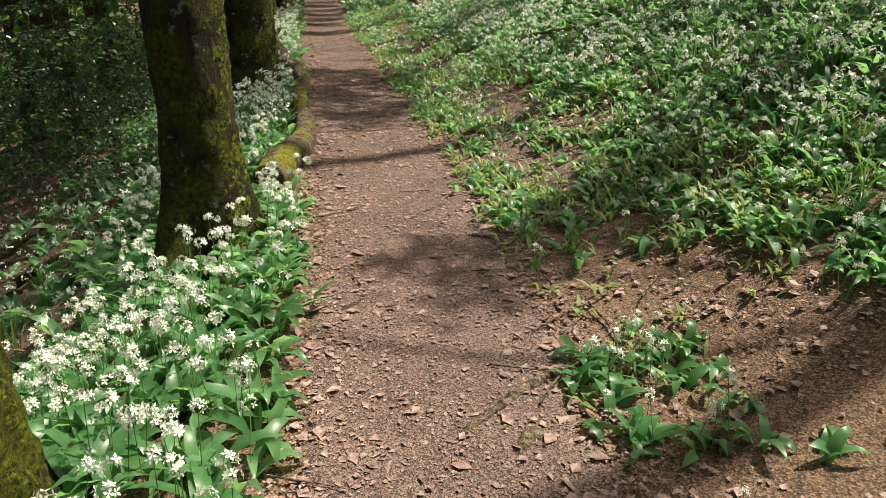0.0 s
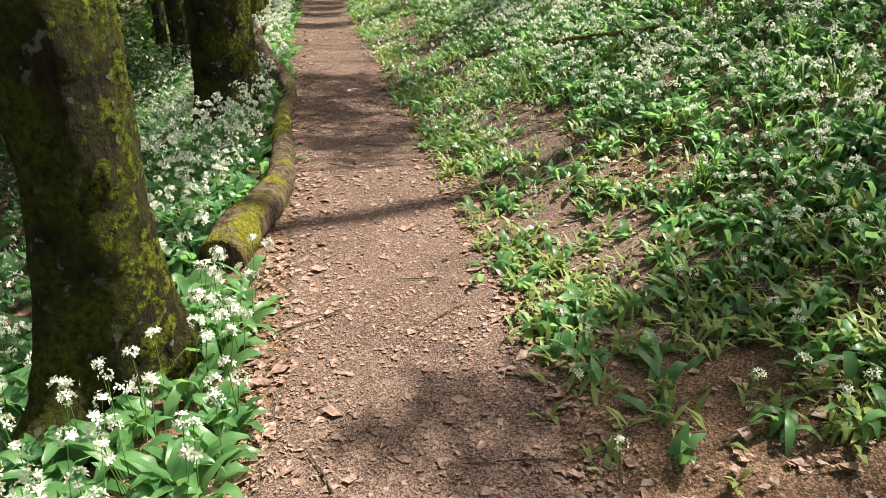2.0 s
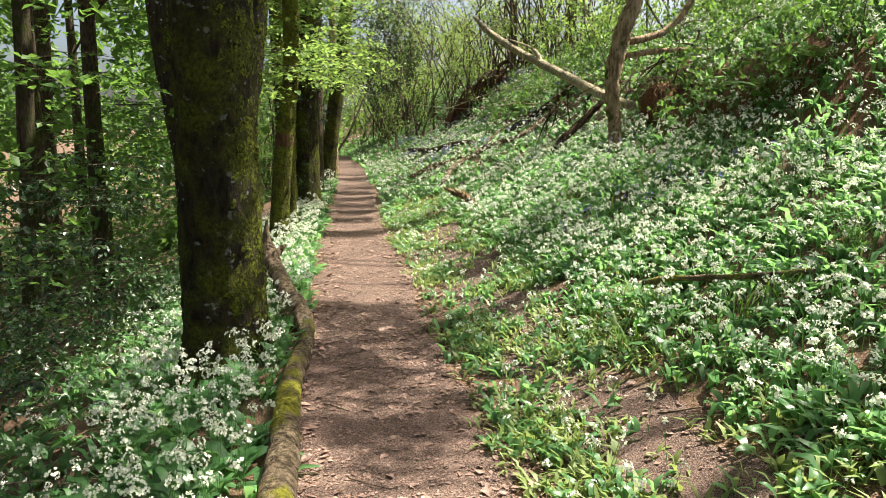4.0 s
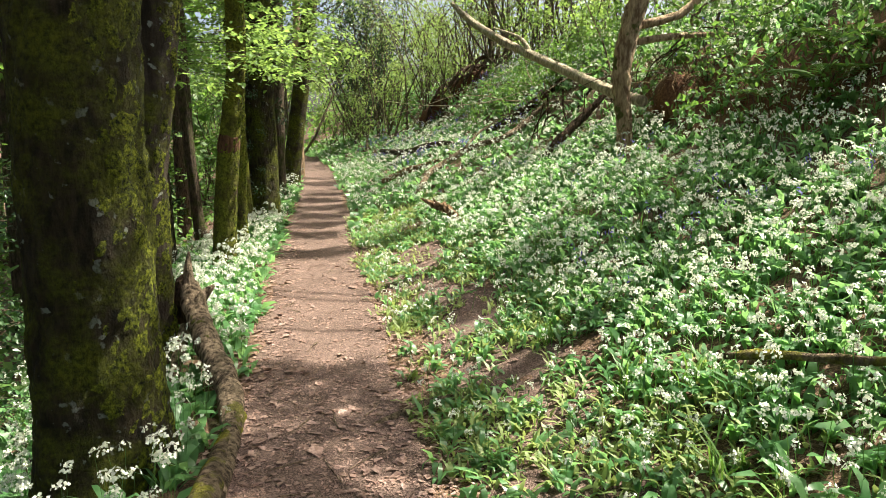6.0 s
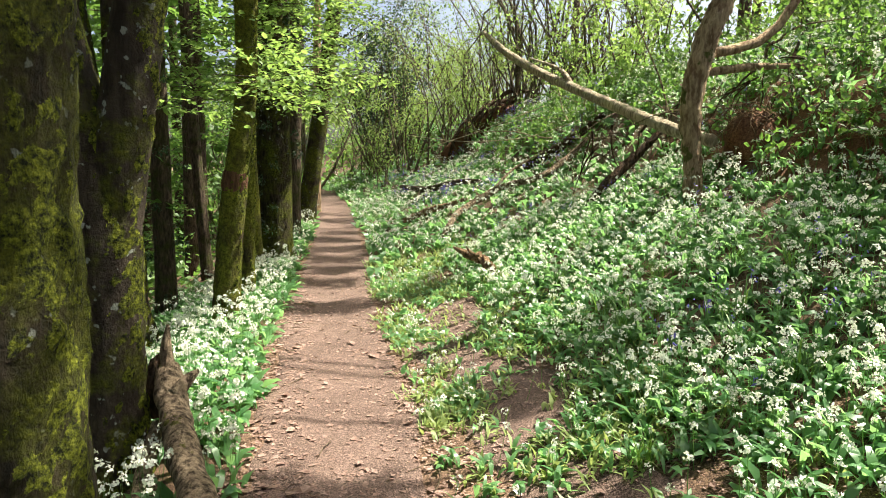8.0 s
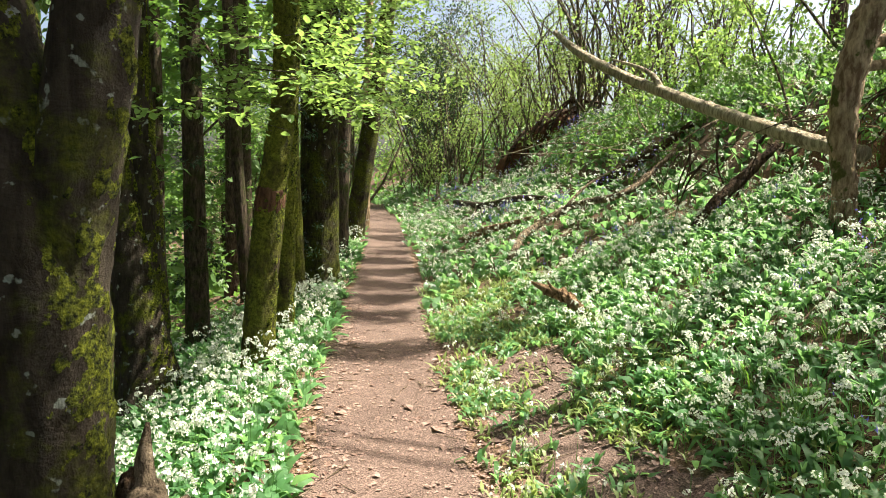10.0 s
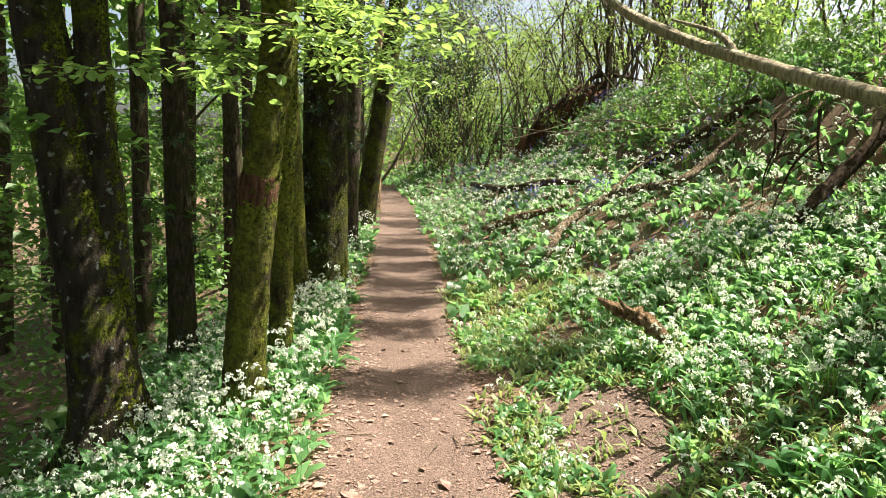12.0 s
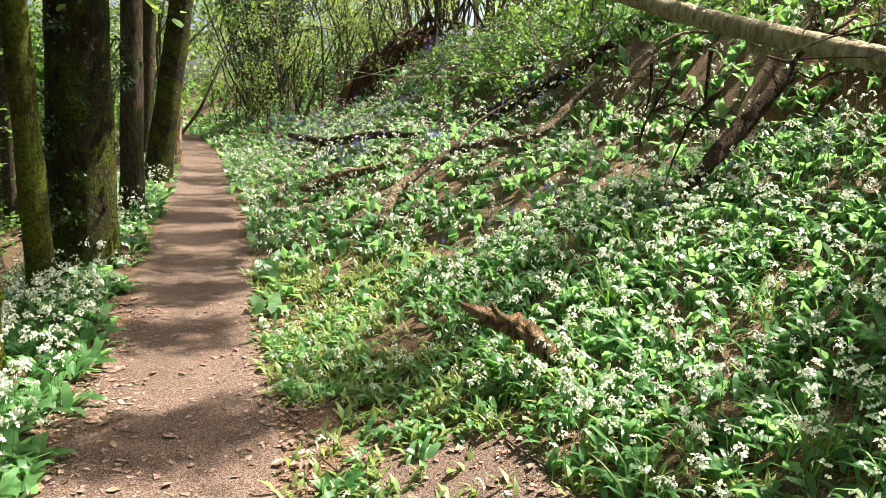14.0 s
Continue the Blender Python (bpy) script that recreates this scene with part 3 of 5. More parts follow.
# ---------------------------------------------------------------- foliage hung on the trees along the path
def spray_mass(name, label, category, count, place, length, leaves, size, mat, twig_r=0.006, level=0.35, droop=0.5, oval=False):
    hl, ht = Heap(), Heap()
    for k in range(count):
        p, az = place(k)
        spray(hl, ht, p, az, rng.uniform(*length), leaves, size, 0.1, droop, 0.42, level, twig_r, 0 if count > 500 else 2, oval)
    top = thing(name, (0, 0, 0), label, category)
    top["kind"] = "stuff"
    part(tagged(ht.make("twigs", TWIG), kind="stuff"), top)
    part(tagged(hl.make("leaves", mat, False), kind="stuff"), top)
    return top


def over_path(k):
    y = rng.uniform(13.2, 21)
    x = rng.uniform(-4.7, -2.65) - 0.10 * (y - 15)
    return (x, y, 1.9 + rng.uniform(0.25, 3.6) + 0.14 * (y - 14)), rng.normal(-0.5, 0.7)


spray_mass("beech_foliage", "fresh bright green beech leaves hanging over the path", "foliage", 400, over_path, (0.6, 1.25), 50, 0.074, BEECH_MAT, oval=True)


def under_left(k):
    y = rng.uniform(10, 38)
    x = centre(y) - 3.2 - 12 * rng.uniform(0, 1) ** 1.3
    return (x, y, gz(x, y) + rng.uniform(0.2, 1) ** 1.0 * 6.5), rng.uniform(0, 6.28)


spray_mass("understorey_foliage", "pale green spring leaves on low woodland branches", "foliage", 560, under_left, (0.8, 1.9), 36, 0.145, UNDER_MAT, 0.008)


def holly(k):
    y = rng.uniform(6.6, 11.5)
    x = centre(y) - rng.uniform(2.2, 5.6)
    return (x, y, gz(x, y) + rng.uniform(0.1, 2.3)), rng.uniform(0, 6.28)


spray_mass("holly_bush", "dark glossy evergreen bush beneath the trees", "bush", 260, holly, (0.4, 1.0), 44, 0.055, HOLLY_MAT, 0.007, 0.7)


def ivy_g(k):
    a, z = rng.uniform(2.6, 6.8), rng.uniform(0.1, 4.5)
    if k % 3:
        return (-3.96 + 0.32 * math.cos(a), 18.3 + 0.32 * math.sin(a), z), a
    return (-5.42 + 0.17 * math.cos(a), 17.3 + 0.17 * math.sin(a), z - 0.7), a


spray_mass("ivy", "dark ivy clinging to tree trunks", "ivy", 90, ivy_g, (0.12, 0.3), 24, 0.05, HOLLY_MAT, 0.004, 0.9)


# low growth on the floor of the wood
def floor_leaf():
    y = rng.uniform(11, 46)
    x = float(centre(y)) - 3.0 - 20 * rng.uniform(0, 1) ** 1.3
    return (x, y, gz(x, y) + rng.uniform(0.03, 0.45) * (0.4 + 0.6 * (wob(x, y, 0, 1.3) > 0)))


# far wood behind, as a wall of leaves
def leaf_cloud(name, label, category, n, place, size, mat, level=0.8):
    C = np.array([place() for _ in range(n)])
    V, F = leaflets(C, size, level)
    return tagged(mk(name, V, F, mat, False), label, category, kind="stuff")


clump = []
for _ in range(140):
    y = rng.uniform(24, 62)
    clump.append((float(centre(y)) - rng.uniform(4.5, 32), y, rng.uniform(-4, 11), rng.uniform(1.0, 2.2)))


def far_left():
    c = clump[rng.integers(len(clump))]
    d = rng.normal(0, 1, 3)
    d *= c[3] * rng.uniform(0.5, 1) ** 0.5 / np.linalg.norm(d)
    return (c[0] + d[0], c[1] + d[1], c[2] + d[2] * 0.6)


leaf_cloud("woodland_floor_plants", "low green plants and seedlings on the woodland floor", "undergrowth", 9000, floor_leaf, 0.17, UNDER_MAT, 0.5)
def low_growth():
    y = rng.uniform(9, 50)
    x = float(centre(y)) - 3.6 - 26 * rng.uniform(0, 1) ** 1.2
    return (x, y, gz(x, y) + rng.uniform(0.1, 2.6) * (0.35 + 0.65 * (wob(x, y, 0, 0.7) > -0.1)))


leaf_cloud("woodland_saplings", "leafy green saplings and low boughs filling the wood", "undergrowth", 9500, low_growth, 0.20, UNDER_MAT, 0.45)
leaf_cloud("distant_woodland", "hazy light green leaves of the wood beyond", "woodland", 12000, far_left, 0.60, UNDER_MAT)

# ---------------------------------------------------------------- scrub at the head of the path and on the crest
def scrub(name, label, stools, stems, spot, height, r, leaves, size, arch=0.5, mat=None):
    """Stools of many thin stems that rise, bend and arch out, with leaves along their side shoots."""
    ht, hl = Heap(), Heap()
    for k in range(stools):
        x0, y0 = spot()
        for j in range(stems):
            x, y = x0 + rng.normal(0, 0.22), y0 + rng.normal(0, 0.22)
            z = gz(x, y) - 0.1
            a = rng.uniform(0, 6.28)
            hh = rng.uniform(*height)
            out = rng.uniform(0.05, arch) * hh
            w = rng.normal(0, 0.09 * hh, (3, 2))
            rr = r * rng.uniform(0.4, 1.2)
            rows = [(x, y, z, rr), (x + math.cos(a) * out * 0.2 + w[0, 0], y + math.sin(a) * out * 0.2 + w[0, 1], z + hh * 0.4, rr * 0.75),
                    (x + math.cos(a) * out * 0.6 + w[1, 0], y + math.sin(a) * out * 0.6 + w[1, 1], z + hh * 0.78, rr * 0.5), (x + math.cos(a) * out * 1.25 + w[2, 0], y + math.sin(a) * out * 1.25 + w[2, 1], z + hh * rng.uniform(0.75, 1.05), rr * 0.12)]
            ht.add(*tube(rows, 7, 4 if r > 0.02 else 3, caps_on=False), 0)
            S = spline(rows, 30)
            for q in range(4):
                c = S[rng.integers(6, 29)]
                b = rng.uniform(0, 6.28)
                ln = rng.uniform(0.12, 0.32) * hh
                e = c[:3] + np.array([math.cos(b) * ln * 0.8, math.sin(b) * ln * 0.8, ln * rng.uniform(-0.1, 0.7)])
                ht.add(*tube([(*c[:3], rr * 0.35), (*((c[:3] + e) / 2 + [0, 0, 0.08 * ln]), rr * 0.22), (*e, rr * 0.06)], 3, 3, caps_on=False), 0)
                m = leaves // 4
                f = rng.uniform(0.1, 1.15, m)[:, None]
                hl.add(*leaflets(c[None, :3] * (1 - f) + e[None] * f + rng.normal(0, 0.16 * ln + 0.04, (m, 3)), size, 0.8), 0)
    top = thing(name, (0, 0, 0), label, "bush")
    top["kind"] = "stuff"
    part(tagged(ht.make("stems", TWIG), kind="stuff"), top)
    part(tagged(hl.make("leaves", mat or SCRUB_MAT, False), kind="stuff"), top)


def head_spot():
    y = rng.uniform(31, 46)
    return centre(y) + rng.uniform(1.3, 8.5), y


def crest_spot():
    y = rng.uniform(26, 38)
    return centre(y) + rng.uniform(6.0, 12), y


def tangle_spot():
    y = rng.uniform(11, 28)
    return centre(y) + rng.uniform(4.5, 7.5), y


def left_spot():
    y = rng.uniform(34, 48)
    return centre(y) - rng.uniform(0.8, 9), y


scrub("hazel_scrub", "tangled arching hazel stems with thin spring leaf", 25, 5, head_spot, (2.0, 8.0), 0.036, 190, 0.09, 0.8)
scrub("hazel_scrub", "thin leafing saplings on the crest of the bank", 16, 5, crest_spot, (2.0, 6.5), 0.032, 56, 0.085, 0.6)
def brow_spot():
    y = rng.uniform(16, 29)
    return centre(y) + rng.uniform(6.0, 9.0), y


scrub("brow_bushes", "leafy green bushes on the brow of the bank", 26, 3, brow_spot, (1.2, 3.4), 0.025, 120, 0.11, 0.9, BEECH_MAT)
scrub("bramble_scrub", "low tangle of brambles and leafy shoots on the bank", 105, 4, tangle_spot, (0.3, 0.9), 0.008, 44, 0.075, 1.4, UNDER_MAT)
scrub("hazel_scrub", "light green thicket where the path bends away", 18, 6, left_spot, (3, 8), 0.05, 130, 0.13, 0.6, UNDER_MAT)



def ivied_spot():
    return rng.uniform(-5.6, -3.6), rng.uniform(40.5, 44.0)


def coppice_spot():
    return rng.uniform(0.6, 4.6), rng.uniform(31.0, 35.0)


scrub("ivied_coppice", "dark ivy-hung coppice stems at the head of the path", 5, 7, ivied_spot, (4.5, 8.5), 0.06, 380, 0.12, 0.4, HOLLY_MAT)
scrub("bare_coppice", "fanned dark coppice stems almost bare of leaf on the brow", 7, 6, coppice_spot, (4.0, 7.5), 0.06, 16, 0.10, 0.45)

low = []
for _ in range(100):
    y = rng.uniform(45, 72)
    low.append((float(centre(y)) + rng.uniform(-9, 16), y, rng.uniform(-1.0, 8.0), rng.uniform(0.8, 1.7)))


def end_thicket():
    c = low[rng.integers(len(low))]
    d = rng.normal(0, 1, 3)
    d *= c[3] * rng.uniform(0.3, 1) / np.linalg.norm(d)
    return (c[0] + d[0], c[1] + d[1], c[2] + d[2])


leaf_cloud("distant_thicket", "distant leafy thicket closing the end of the path", "thicket", 15000, end_thicket, 0.33, SCRUB_MAT)


def end_floor():
    y = rng.uniform(38, 75)
    x = float(centre(y)) + rng.uniform(-9, 14)
    while abs(x - float(centre(y))) < 0.7 and y < 48:
        x = float(centre(y)) + rng.uniform(-9, 14)
    return (x, y, gz(x, y) + rng.uniform(0.0, 1.0) ** 2 * (0.5 if y < 46 else 1.8))


leaf_cloud("end_undergrowth", "low green undergrowth where the path bends out of sight", "undergrowth", 7000, end_floor, 0.30, UNDER_MAT, 0.7)

# tall trees added on the bank, mostly unseen; boughs over the path cast dapples
CROWN = "trees on the bank"
# where the boughs throw their shade: offset from the path's middle, distance along it, half width
SHADE = [(-2.2, 17.4, 0.8), (-2.0, 14.9, 0.5), (-1.8, 6.2, 0.6), (-3.0, 6.3, 1.0), (-3.2, 8.8, 1.1), (-4.6, 7.6, 1.1), (-4.6, 10.8, 1.2), (-3.8, 12.8, 0.9), (-4.2, 15.6, 1.1), (-4.2, 18.6, 1.1), (-5.8, 13.2, 1.2), (-6.0, 9.0, 1.2), (-3.3, 3.6, 0.7),
         (0.5, 3.55, 0.42), (1.1, 3.8, 0.4), (1.75, 4.3, 0.6), (2.5, 4.8, 0.7), (2.8, 3.4, 0.6), (2.9, 6.0, 0.5), (-1.9, 4.9, 0.7),
         (0.1, 7.2, 0.55), (0.0, 8.3, 0.6), (0.0, 9.5, 0.65), (-0.95, 7.2, 0.8), (-0.75, 8.4, 0.5), (-0.95, 9.7, 0.75), (-2.6, 7.6, 0.8), (0.7, 8.9, 0.4),
         (1.4, 11.2, 0.45), (2.25, 11.6, 0.75), (1.9, 10.8, 0.5), (3.1, 11.0, 0.7), (3.7, 9.4, 0.7), (3.5, 12.3, 0.8),
         (5.0, 12.4, 0.8), (5.0, 14.7, 0.5), (-0.3, 14.45, 0.3), (0.3, 14.65, 0.34), (1.1, 14.95, 0.45), (1.8, 15.35, 0.5), (2.5, 15.6, 0.4), (3.2, 15.9, 0.4),
         (0.0, 16.15, 0.4), (0.0, 17.3, 0.45), (0.1, 18.5, 0.6), (0.9, 19.2, 0.5), (0.0, 19.9, 0.5), (1.1, 20.5, 0.7), (0.0, 21.5, 0.5), (0.2, 22.9, 0.5), (1.4, 22.6, 0.6),
         (-1.0, 15.9, 0.5), (-1.1, 17.0, 0.7), (-1.1, 19.0, 0.8), (-1.1, 21.3, 0.8), (0.4, 26.0, 0.8)]
SHADE_TREES = [(7.4, 5.0, 0.17), (7.8, 9.4, 0.16), (8.3, 13.6, 0.18), (9.6, 17.6, 0.18), (7.2, 22.0, 0.17), (7.0, 27.5, 0.18)]
boughs = [[] for _ in SHADE_TREES]
# leaf clumps go up the sun's ray from each spot, to shade it
for u0, y0, half in SHADE:
    x0 = float(centre(y0)) + u0
    p = Vector((x0, y0, gz(x0, y0) + 0.15)) + SUN_DIR * rng.uniform(12.5, 15.5)
    boughs[min(range(len(SHADE_TREES)), key=lambda k: (SHADE_TREES[k][0] - p.x) ** 2 + (SHADE_TREES[k][1] - p.y) ** 2)].append((p, half, 20 if u0 < 1.5 else 9))
for (x, y, r), mine in zip(SHADE_TREES, boughs):
    up = upright(x, y, r, 15, (rng.uniform(-0.04, 0.02), rng.uniform(-0.03, 0.03)), (0.2, 0.1))
    top = tree("tree", "tall slim tree with a light spring crown on the bank, added to cast shade", (x, y, gz(x, y)), [up], DARKBARK, 0.3, 0.08, 14, 30, CROWN)
    S = spline(up, 40)
    hl = Heap()
    for p, half, full in mine:
        c = S[int(np.argmin(np.abs(S[:, 2] - (p.z - rng.uniform(0.8, 1.8)))))]
        e = np.array(p)
        mid = c[:3] * 0.5 + e * 0.5 + np.array([rng.normal(0, 0.15), rng.normal(0, 0.15), 0.25])
        V, F = tube([(*c[:3], 0.036), (*mid, 0.026), (*e, 0.016), (*(e + (e - mid) * 0.3), 0.006)], 12, 6, 0.08, seed=e[1])
        part(mk("limb", V, F, DARKBARK), top)
        knots = rng.normal(0, 1, (int(10 + 26 * half * half), 3))
        knots *= (half * rng.uniform(0.1, 1.0, len(knots)) ** 0.5 / np.linalg.norm(knots, axis=1))[:, None]
        C = np.repeat(e + knots * [1, 1, 0.5], full, 0)
        hl.add(*leaflets(C + rng.normal(0, 0.13, C.shape), 0.13, 0.5), 0)
    if mine:
        part(tagged(hl.make("foliage", UNDER_MAT, False), kind="stuff"), top)
# taller bank trees added so that high crowns shade the path further on
for x, y, r, h in ((8.5, 26.5, 0.15, 22), (9.3, 30.0, 0.15, 22), (9.6, 33.2, 0.15, 22), (4.0, 40.0, 0.2, 12)):
    up = upright(x, y, r, h, (rng.uniform(-0.04, 0.02), rng.uniform(-0.03, 0.03)), (0.2, 0.1))
    lims, spr = [], []
    S = spline(up, 30)
    for q in range(9):
        c = S[rng.integers(19, 29)]
        a = rng.uniform(0, 6.28)
        ln = rng.uniform(1.0, 2.2)
        lb = [(c[0], c[1], c[2], 0.06), (c[0] + math.cos(a) * ln * 0.5, c[1] + math.sin(a) * ln * 0.5, c[2] + 0.35 * ln, 0.04), (c[0] + math.cos(a) * ln, c[1] + math.sin(a) * ln, c[2] + 0.5 * ln, 0.012)]
        lims.append(lb)
        for w in range(2):
            p = spline(lb, 12)[rng.integers(4, 12)]
            spr.append((p[:3], rng.uniform(0, 6.28), rng.uniform(0.7, 1.3), 50))
    tree("tree", "tall slim tree with a light spring crown on the bank, added to cast shade", (x, y, gz(x, y)), [up], DARKBARK, 0.3, 0.08, 12, 30, CROWN, lims, spr, UNDER_MAT, 0.11)

# ---------------------------------------------------------------- fallen wood
def log(name, label, rows, rings, sides, mat, rough=0.12, fine=0.003, forks=()):
    top = thing(name, rows[0][:3], label, "log")
    V, F = tube(rows, rings, sides, rough, seed=rows[0][0] + rows[0][1], fine=fine)
    part(mk("stem", V, F, mat), top)
    for fk in forks:
        V, F = tube(fk, 12, 8, 0.15, seed=fk[0][1])
        part(mk("branch", V, F, mat), top)
    return top


def on(u, y, h, r):
    x = float(centre(y)) + u
    return (x, y, gz(x, y) + h, r)


log("log", "mossy weathered log lying along the path edge", [on(-0.82, 4.82, 0.06, 0.12), on(-0.74, 5.15, 0.09, 0.128), on(-0.58, 5.8, 0.09, 0.10), on(-0.56, 6.6, 0.08, 0.085), on(-0.58, 7.4, 0.08, 0.075), on(-0.54, 8.3, 0.07, 0.06), on(-0.48, 9.0, 0.05, 0.04)], 60, 18, LOGBARK)
log("broken_log", "broken grey-brown log with a torn hollow end by the path", [on(-0.97, 10.30, 0.56, 0.07), on(-0.93, 10.18, 0.47, 0.088), on(-0.86, 10.0, 0.36, 0.082), on(-0.72, 9.65, 0.2, 0.085), on(-0.56, 9.2, 0.10, 0.08), on(-0.50, 8.7, 0.06, 0.055), on(-0.5, 8.1, 0.04, 0.035)], 90, 28, LOGDRY, 0.24, 0.0015,
    [[on(-0.95, 10.25, 0.5, 0.05), on(-0.97, 10.28, 0.66, 0.035), on(-0.96, 10.3, 0.82, 0.008)], [on(-0.88, 10.1, 0.46, 0.05), on(-0.82, 10.15, 0.52, 0.035), on(-0.77, 10.2, 0.55, 0.012)],
     [on(-0.98, 10.1, 0.3, 0.05), on(-1.0, 9.8, 0.12, 0.04), on(-0.98, 9.5, 0.0, 0.02)]])
log("torn_bark", "curl of dark torn bark leaning on the broken log", [on(-1.03, 10.28, 0.30, 0.05), on(-1.06, 10.26, 0.46, 0.062), on(-1.02, 10.27, 0.60, 0.05), on(-0.99, 10.28, 0.66, 0.012)], 16, 12, ROOTBARK, 0.4, 0.005)
log("fallen_tree", "long pale fallen trunk propped on the bank", [(1.95, 14.3, 2.0, 0.07), (1.75, 14.9, 2.12, 0.075), (1.5, 15.9, 2.36, 0.078), (1.2, 17.05, 2.66, 0.078), (0.55, 18.5, 3.16, 0.074), (-0.05, 19.6, 3.68, 0.07), (-0.45, 20.3, 4.15, 0.04)], 80, 20, PALEWOOD, 0.04, 0.004,
    [[(0.9, 17.8, 2.9, 0.05), (0.75, 18.1, 3.2, 0.035), (0.3, 18.6, 3.45, 0.012)]])
zb = gz(1.63, 13.9)
tree("dead_tree", "leaning dead tree with flaking bark on the bank", (1.63, 13.9, zb), [[(1.66, 13.9, zb - 0.15, 0.085), (1.62, 13.9, zb + 0.4, 0.09), (1.57, 13.9, zb + 1.0, 0.11), (1.68, 13.9, zb + 1.6, 0.112), (1.88, 13.9, zb + 2.2, 0.105), (2.2, 14.0, zb + 3.6, 0.095), (2.7, 14.2, zb + 6.0, 0.1)]], BROWNBARK, 0.25, 0.2, 30, 90, fine=0.008,
     limbs=[[(1.75, 14.0, zb + 1.5, 0.055), (2.4, 14.2, zb + 1.7, 0.05), (2.8, 14.3, zb + 2.3, 0.045), (2.95, 14.4, zb + 3.3, 0.035)], [(1.7, 14.0, zb + 1.3, 0.05), (2.3, 14.2, zb + 1.4, 0.045), (3.1, 14.4, zb + 1.45, 0.02)]])
log("fallen_branch", "bent bare branch lying down the bank", [on(1.80, 18.2, 0.14, 0.035), on(2.0, 18.6, 0.22, 0.055), on(2.2, 19.0, 0.26, 0.06), on(2.7, 19.4, 0.26, 0.06), on(3.1, 19.4, 0.26, 0.055), on(3.4, 18.5, 0.3, 0.055), on(3.8, 18.7, 0.3, 0.05), on(4.1, 19.0, 0.34, 0.045), on(4.45, 19.1, 0.4, 0.03)], 50, 12, LOGDRY, 0.35, 0.005,
    [[on(2.9, 19.4, 0.3, 0.03), on(3.3, 19.7, 0.5, 0.022), on(3.9, 19.9, 0.55, 0.008)]])
log("fallen_branch", "dark straight branch lying across the bank", [on(2.2, 29.6, 0.28, 0.08), on(2.45, 25.5, 0.28, 0.085), on(2.88, 23.5, 0.3, 0.07), on(3.08, 21.6, 0.3, 0.04)], 30, 12, DARKBARK, 0.15, 0.003, [[on(2.4, 26.0, 0.28, 0.05), on(2.2, 25.2, 0.2, 0.04), on(2.1, 24.8, 0.1, 0.02)]])
log("fallen_branch", "short dark branch half hidden in the flowers", [on(1.5, 22.0, 0.16, 0.06), on(2.0, 21.7, 0.24, 0.07), on(2.3, 21.3, 0.22, 0.06), on(2.7, 21.0, 0.15, 0.03)], 20, 10, ROTWOOD, 0.25, 0.006)
log("rotten_branch", "rotten flaking branch propped against the fallen tree", [(0.80, 15.6, 1.15, 0.03), (1.08, 15.75, 1.45, 0.055), (1.35, 15.9, 1.68, 0.06), (1.6, 16.0, 1.92, 0.055), (1.85, 16.1, 2.15, 0.04)], 26, 12, ROOTBARK, 0.35, 0.006)
log("fallen_branch", "dark log end on the brow of the bank", [on(3.95, 21.8, 0.1, 0.09), on(4.3, 21.2, 0.2, 0.095), on(4.7, 20.4, 0.22, 0.08), on(5.0, 19.9, 0.2, 0.05)], 22, 12, ROOTBARK, 0.25, 0.005)
log("stump", "short rotten broken stump with a hollow dark end among the flowers", [on(1.86, 14.30, 0.12, 0.045), on(1.78, 14.38, 0.24, 0.05), on(1.68, 14.45, 0.33, 0.048), on(1.60, 14.48, 0.38, 0.035), on(1.56, 14.5, 0.40, 0.02)], 26, 18, ROTWOOD, 0.7, 0.012,
    [[on(1.58, 14.46, 0.42, 0.04), on(1.48, 14.44, 0.50, 0.025), on(1.42, 14.43, 0.55, 0.006)], [on(1.74, 14.4, 0.30, 0.03), on(1.62, 14.4, 0.42, 0.02), on(1.56, 14.4, 0.52, 0.005)]])
log("tree_root", "smooth worn root crossing the trodden earth", [on(0.58, 2.46, -0.01, 0.018), on(0.46, 2.38, 0.008, 0.024), on(0.28, 2.24, 0.012, 0.022), on(0.12, 2.08, 0.006, 0.018), on(0.0, 1.9, -0.02, 0.012)], 24, 10, LOGDRY, 0.12, 0.001)
log("tree_root", "short worn root showing through the earth of the path", [on(0.40, 1.98, -0.02, 0.02), on(0.34, 2.04, 0.006, 0.03), on(0.30, 2.0, 0.004, 0.028), on(0.24, 1.9, -0.03, 0.02)], 14, 10, LOGDRY, 0.12, 0.001)
log("tree_root", "grey root lying along the edge of the path", [on(0.95, 9.25, 0.02, 0.02), on(0.72, 9.2, 0.03, 0.028), on(0.5, 9.12, 0.02, 0.026), on(0.25, 8.94, -0.01, 0.015)], 20, 10, LOGDRY, 0.15, 0.002)
for rows in ([on(-3.4, 4.6, 0.05, 0.045), on(-2.6, 5.6, 0.12, 0.05), on(-2.3, 6.6, 0.1, 0.04)], [on(-3.9, 5.2, 0.06, 0.035), on(-3.2, 6.4, 0.12, 0.03), on(-2.7, 7.6, 0.08, 0.02)], [on(-4.2, 4.4, 0.05, 0.03), on(-3.3, 5.0, 0.15, 0.03), on(-2.5, 5.2, 0.1, 0.02)]):
    log("fallen_branch", "dark dead branch lying on the leafy slope below the path", rows, 16, 9, DARKBARK, 0.2, 0.003)
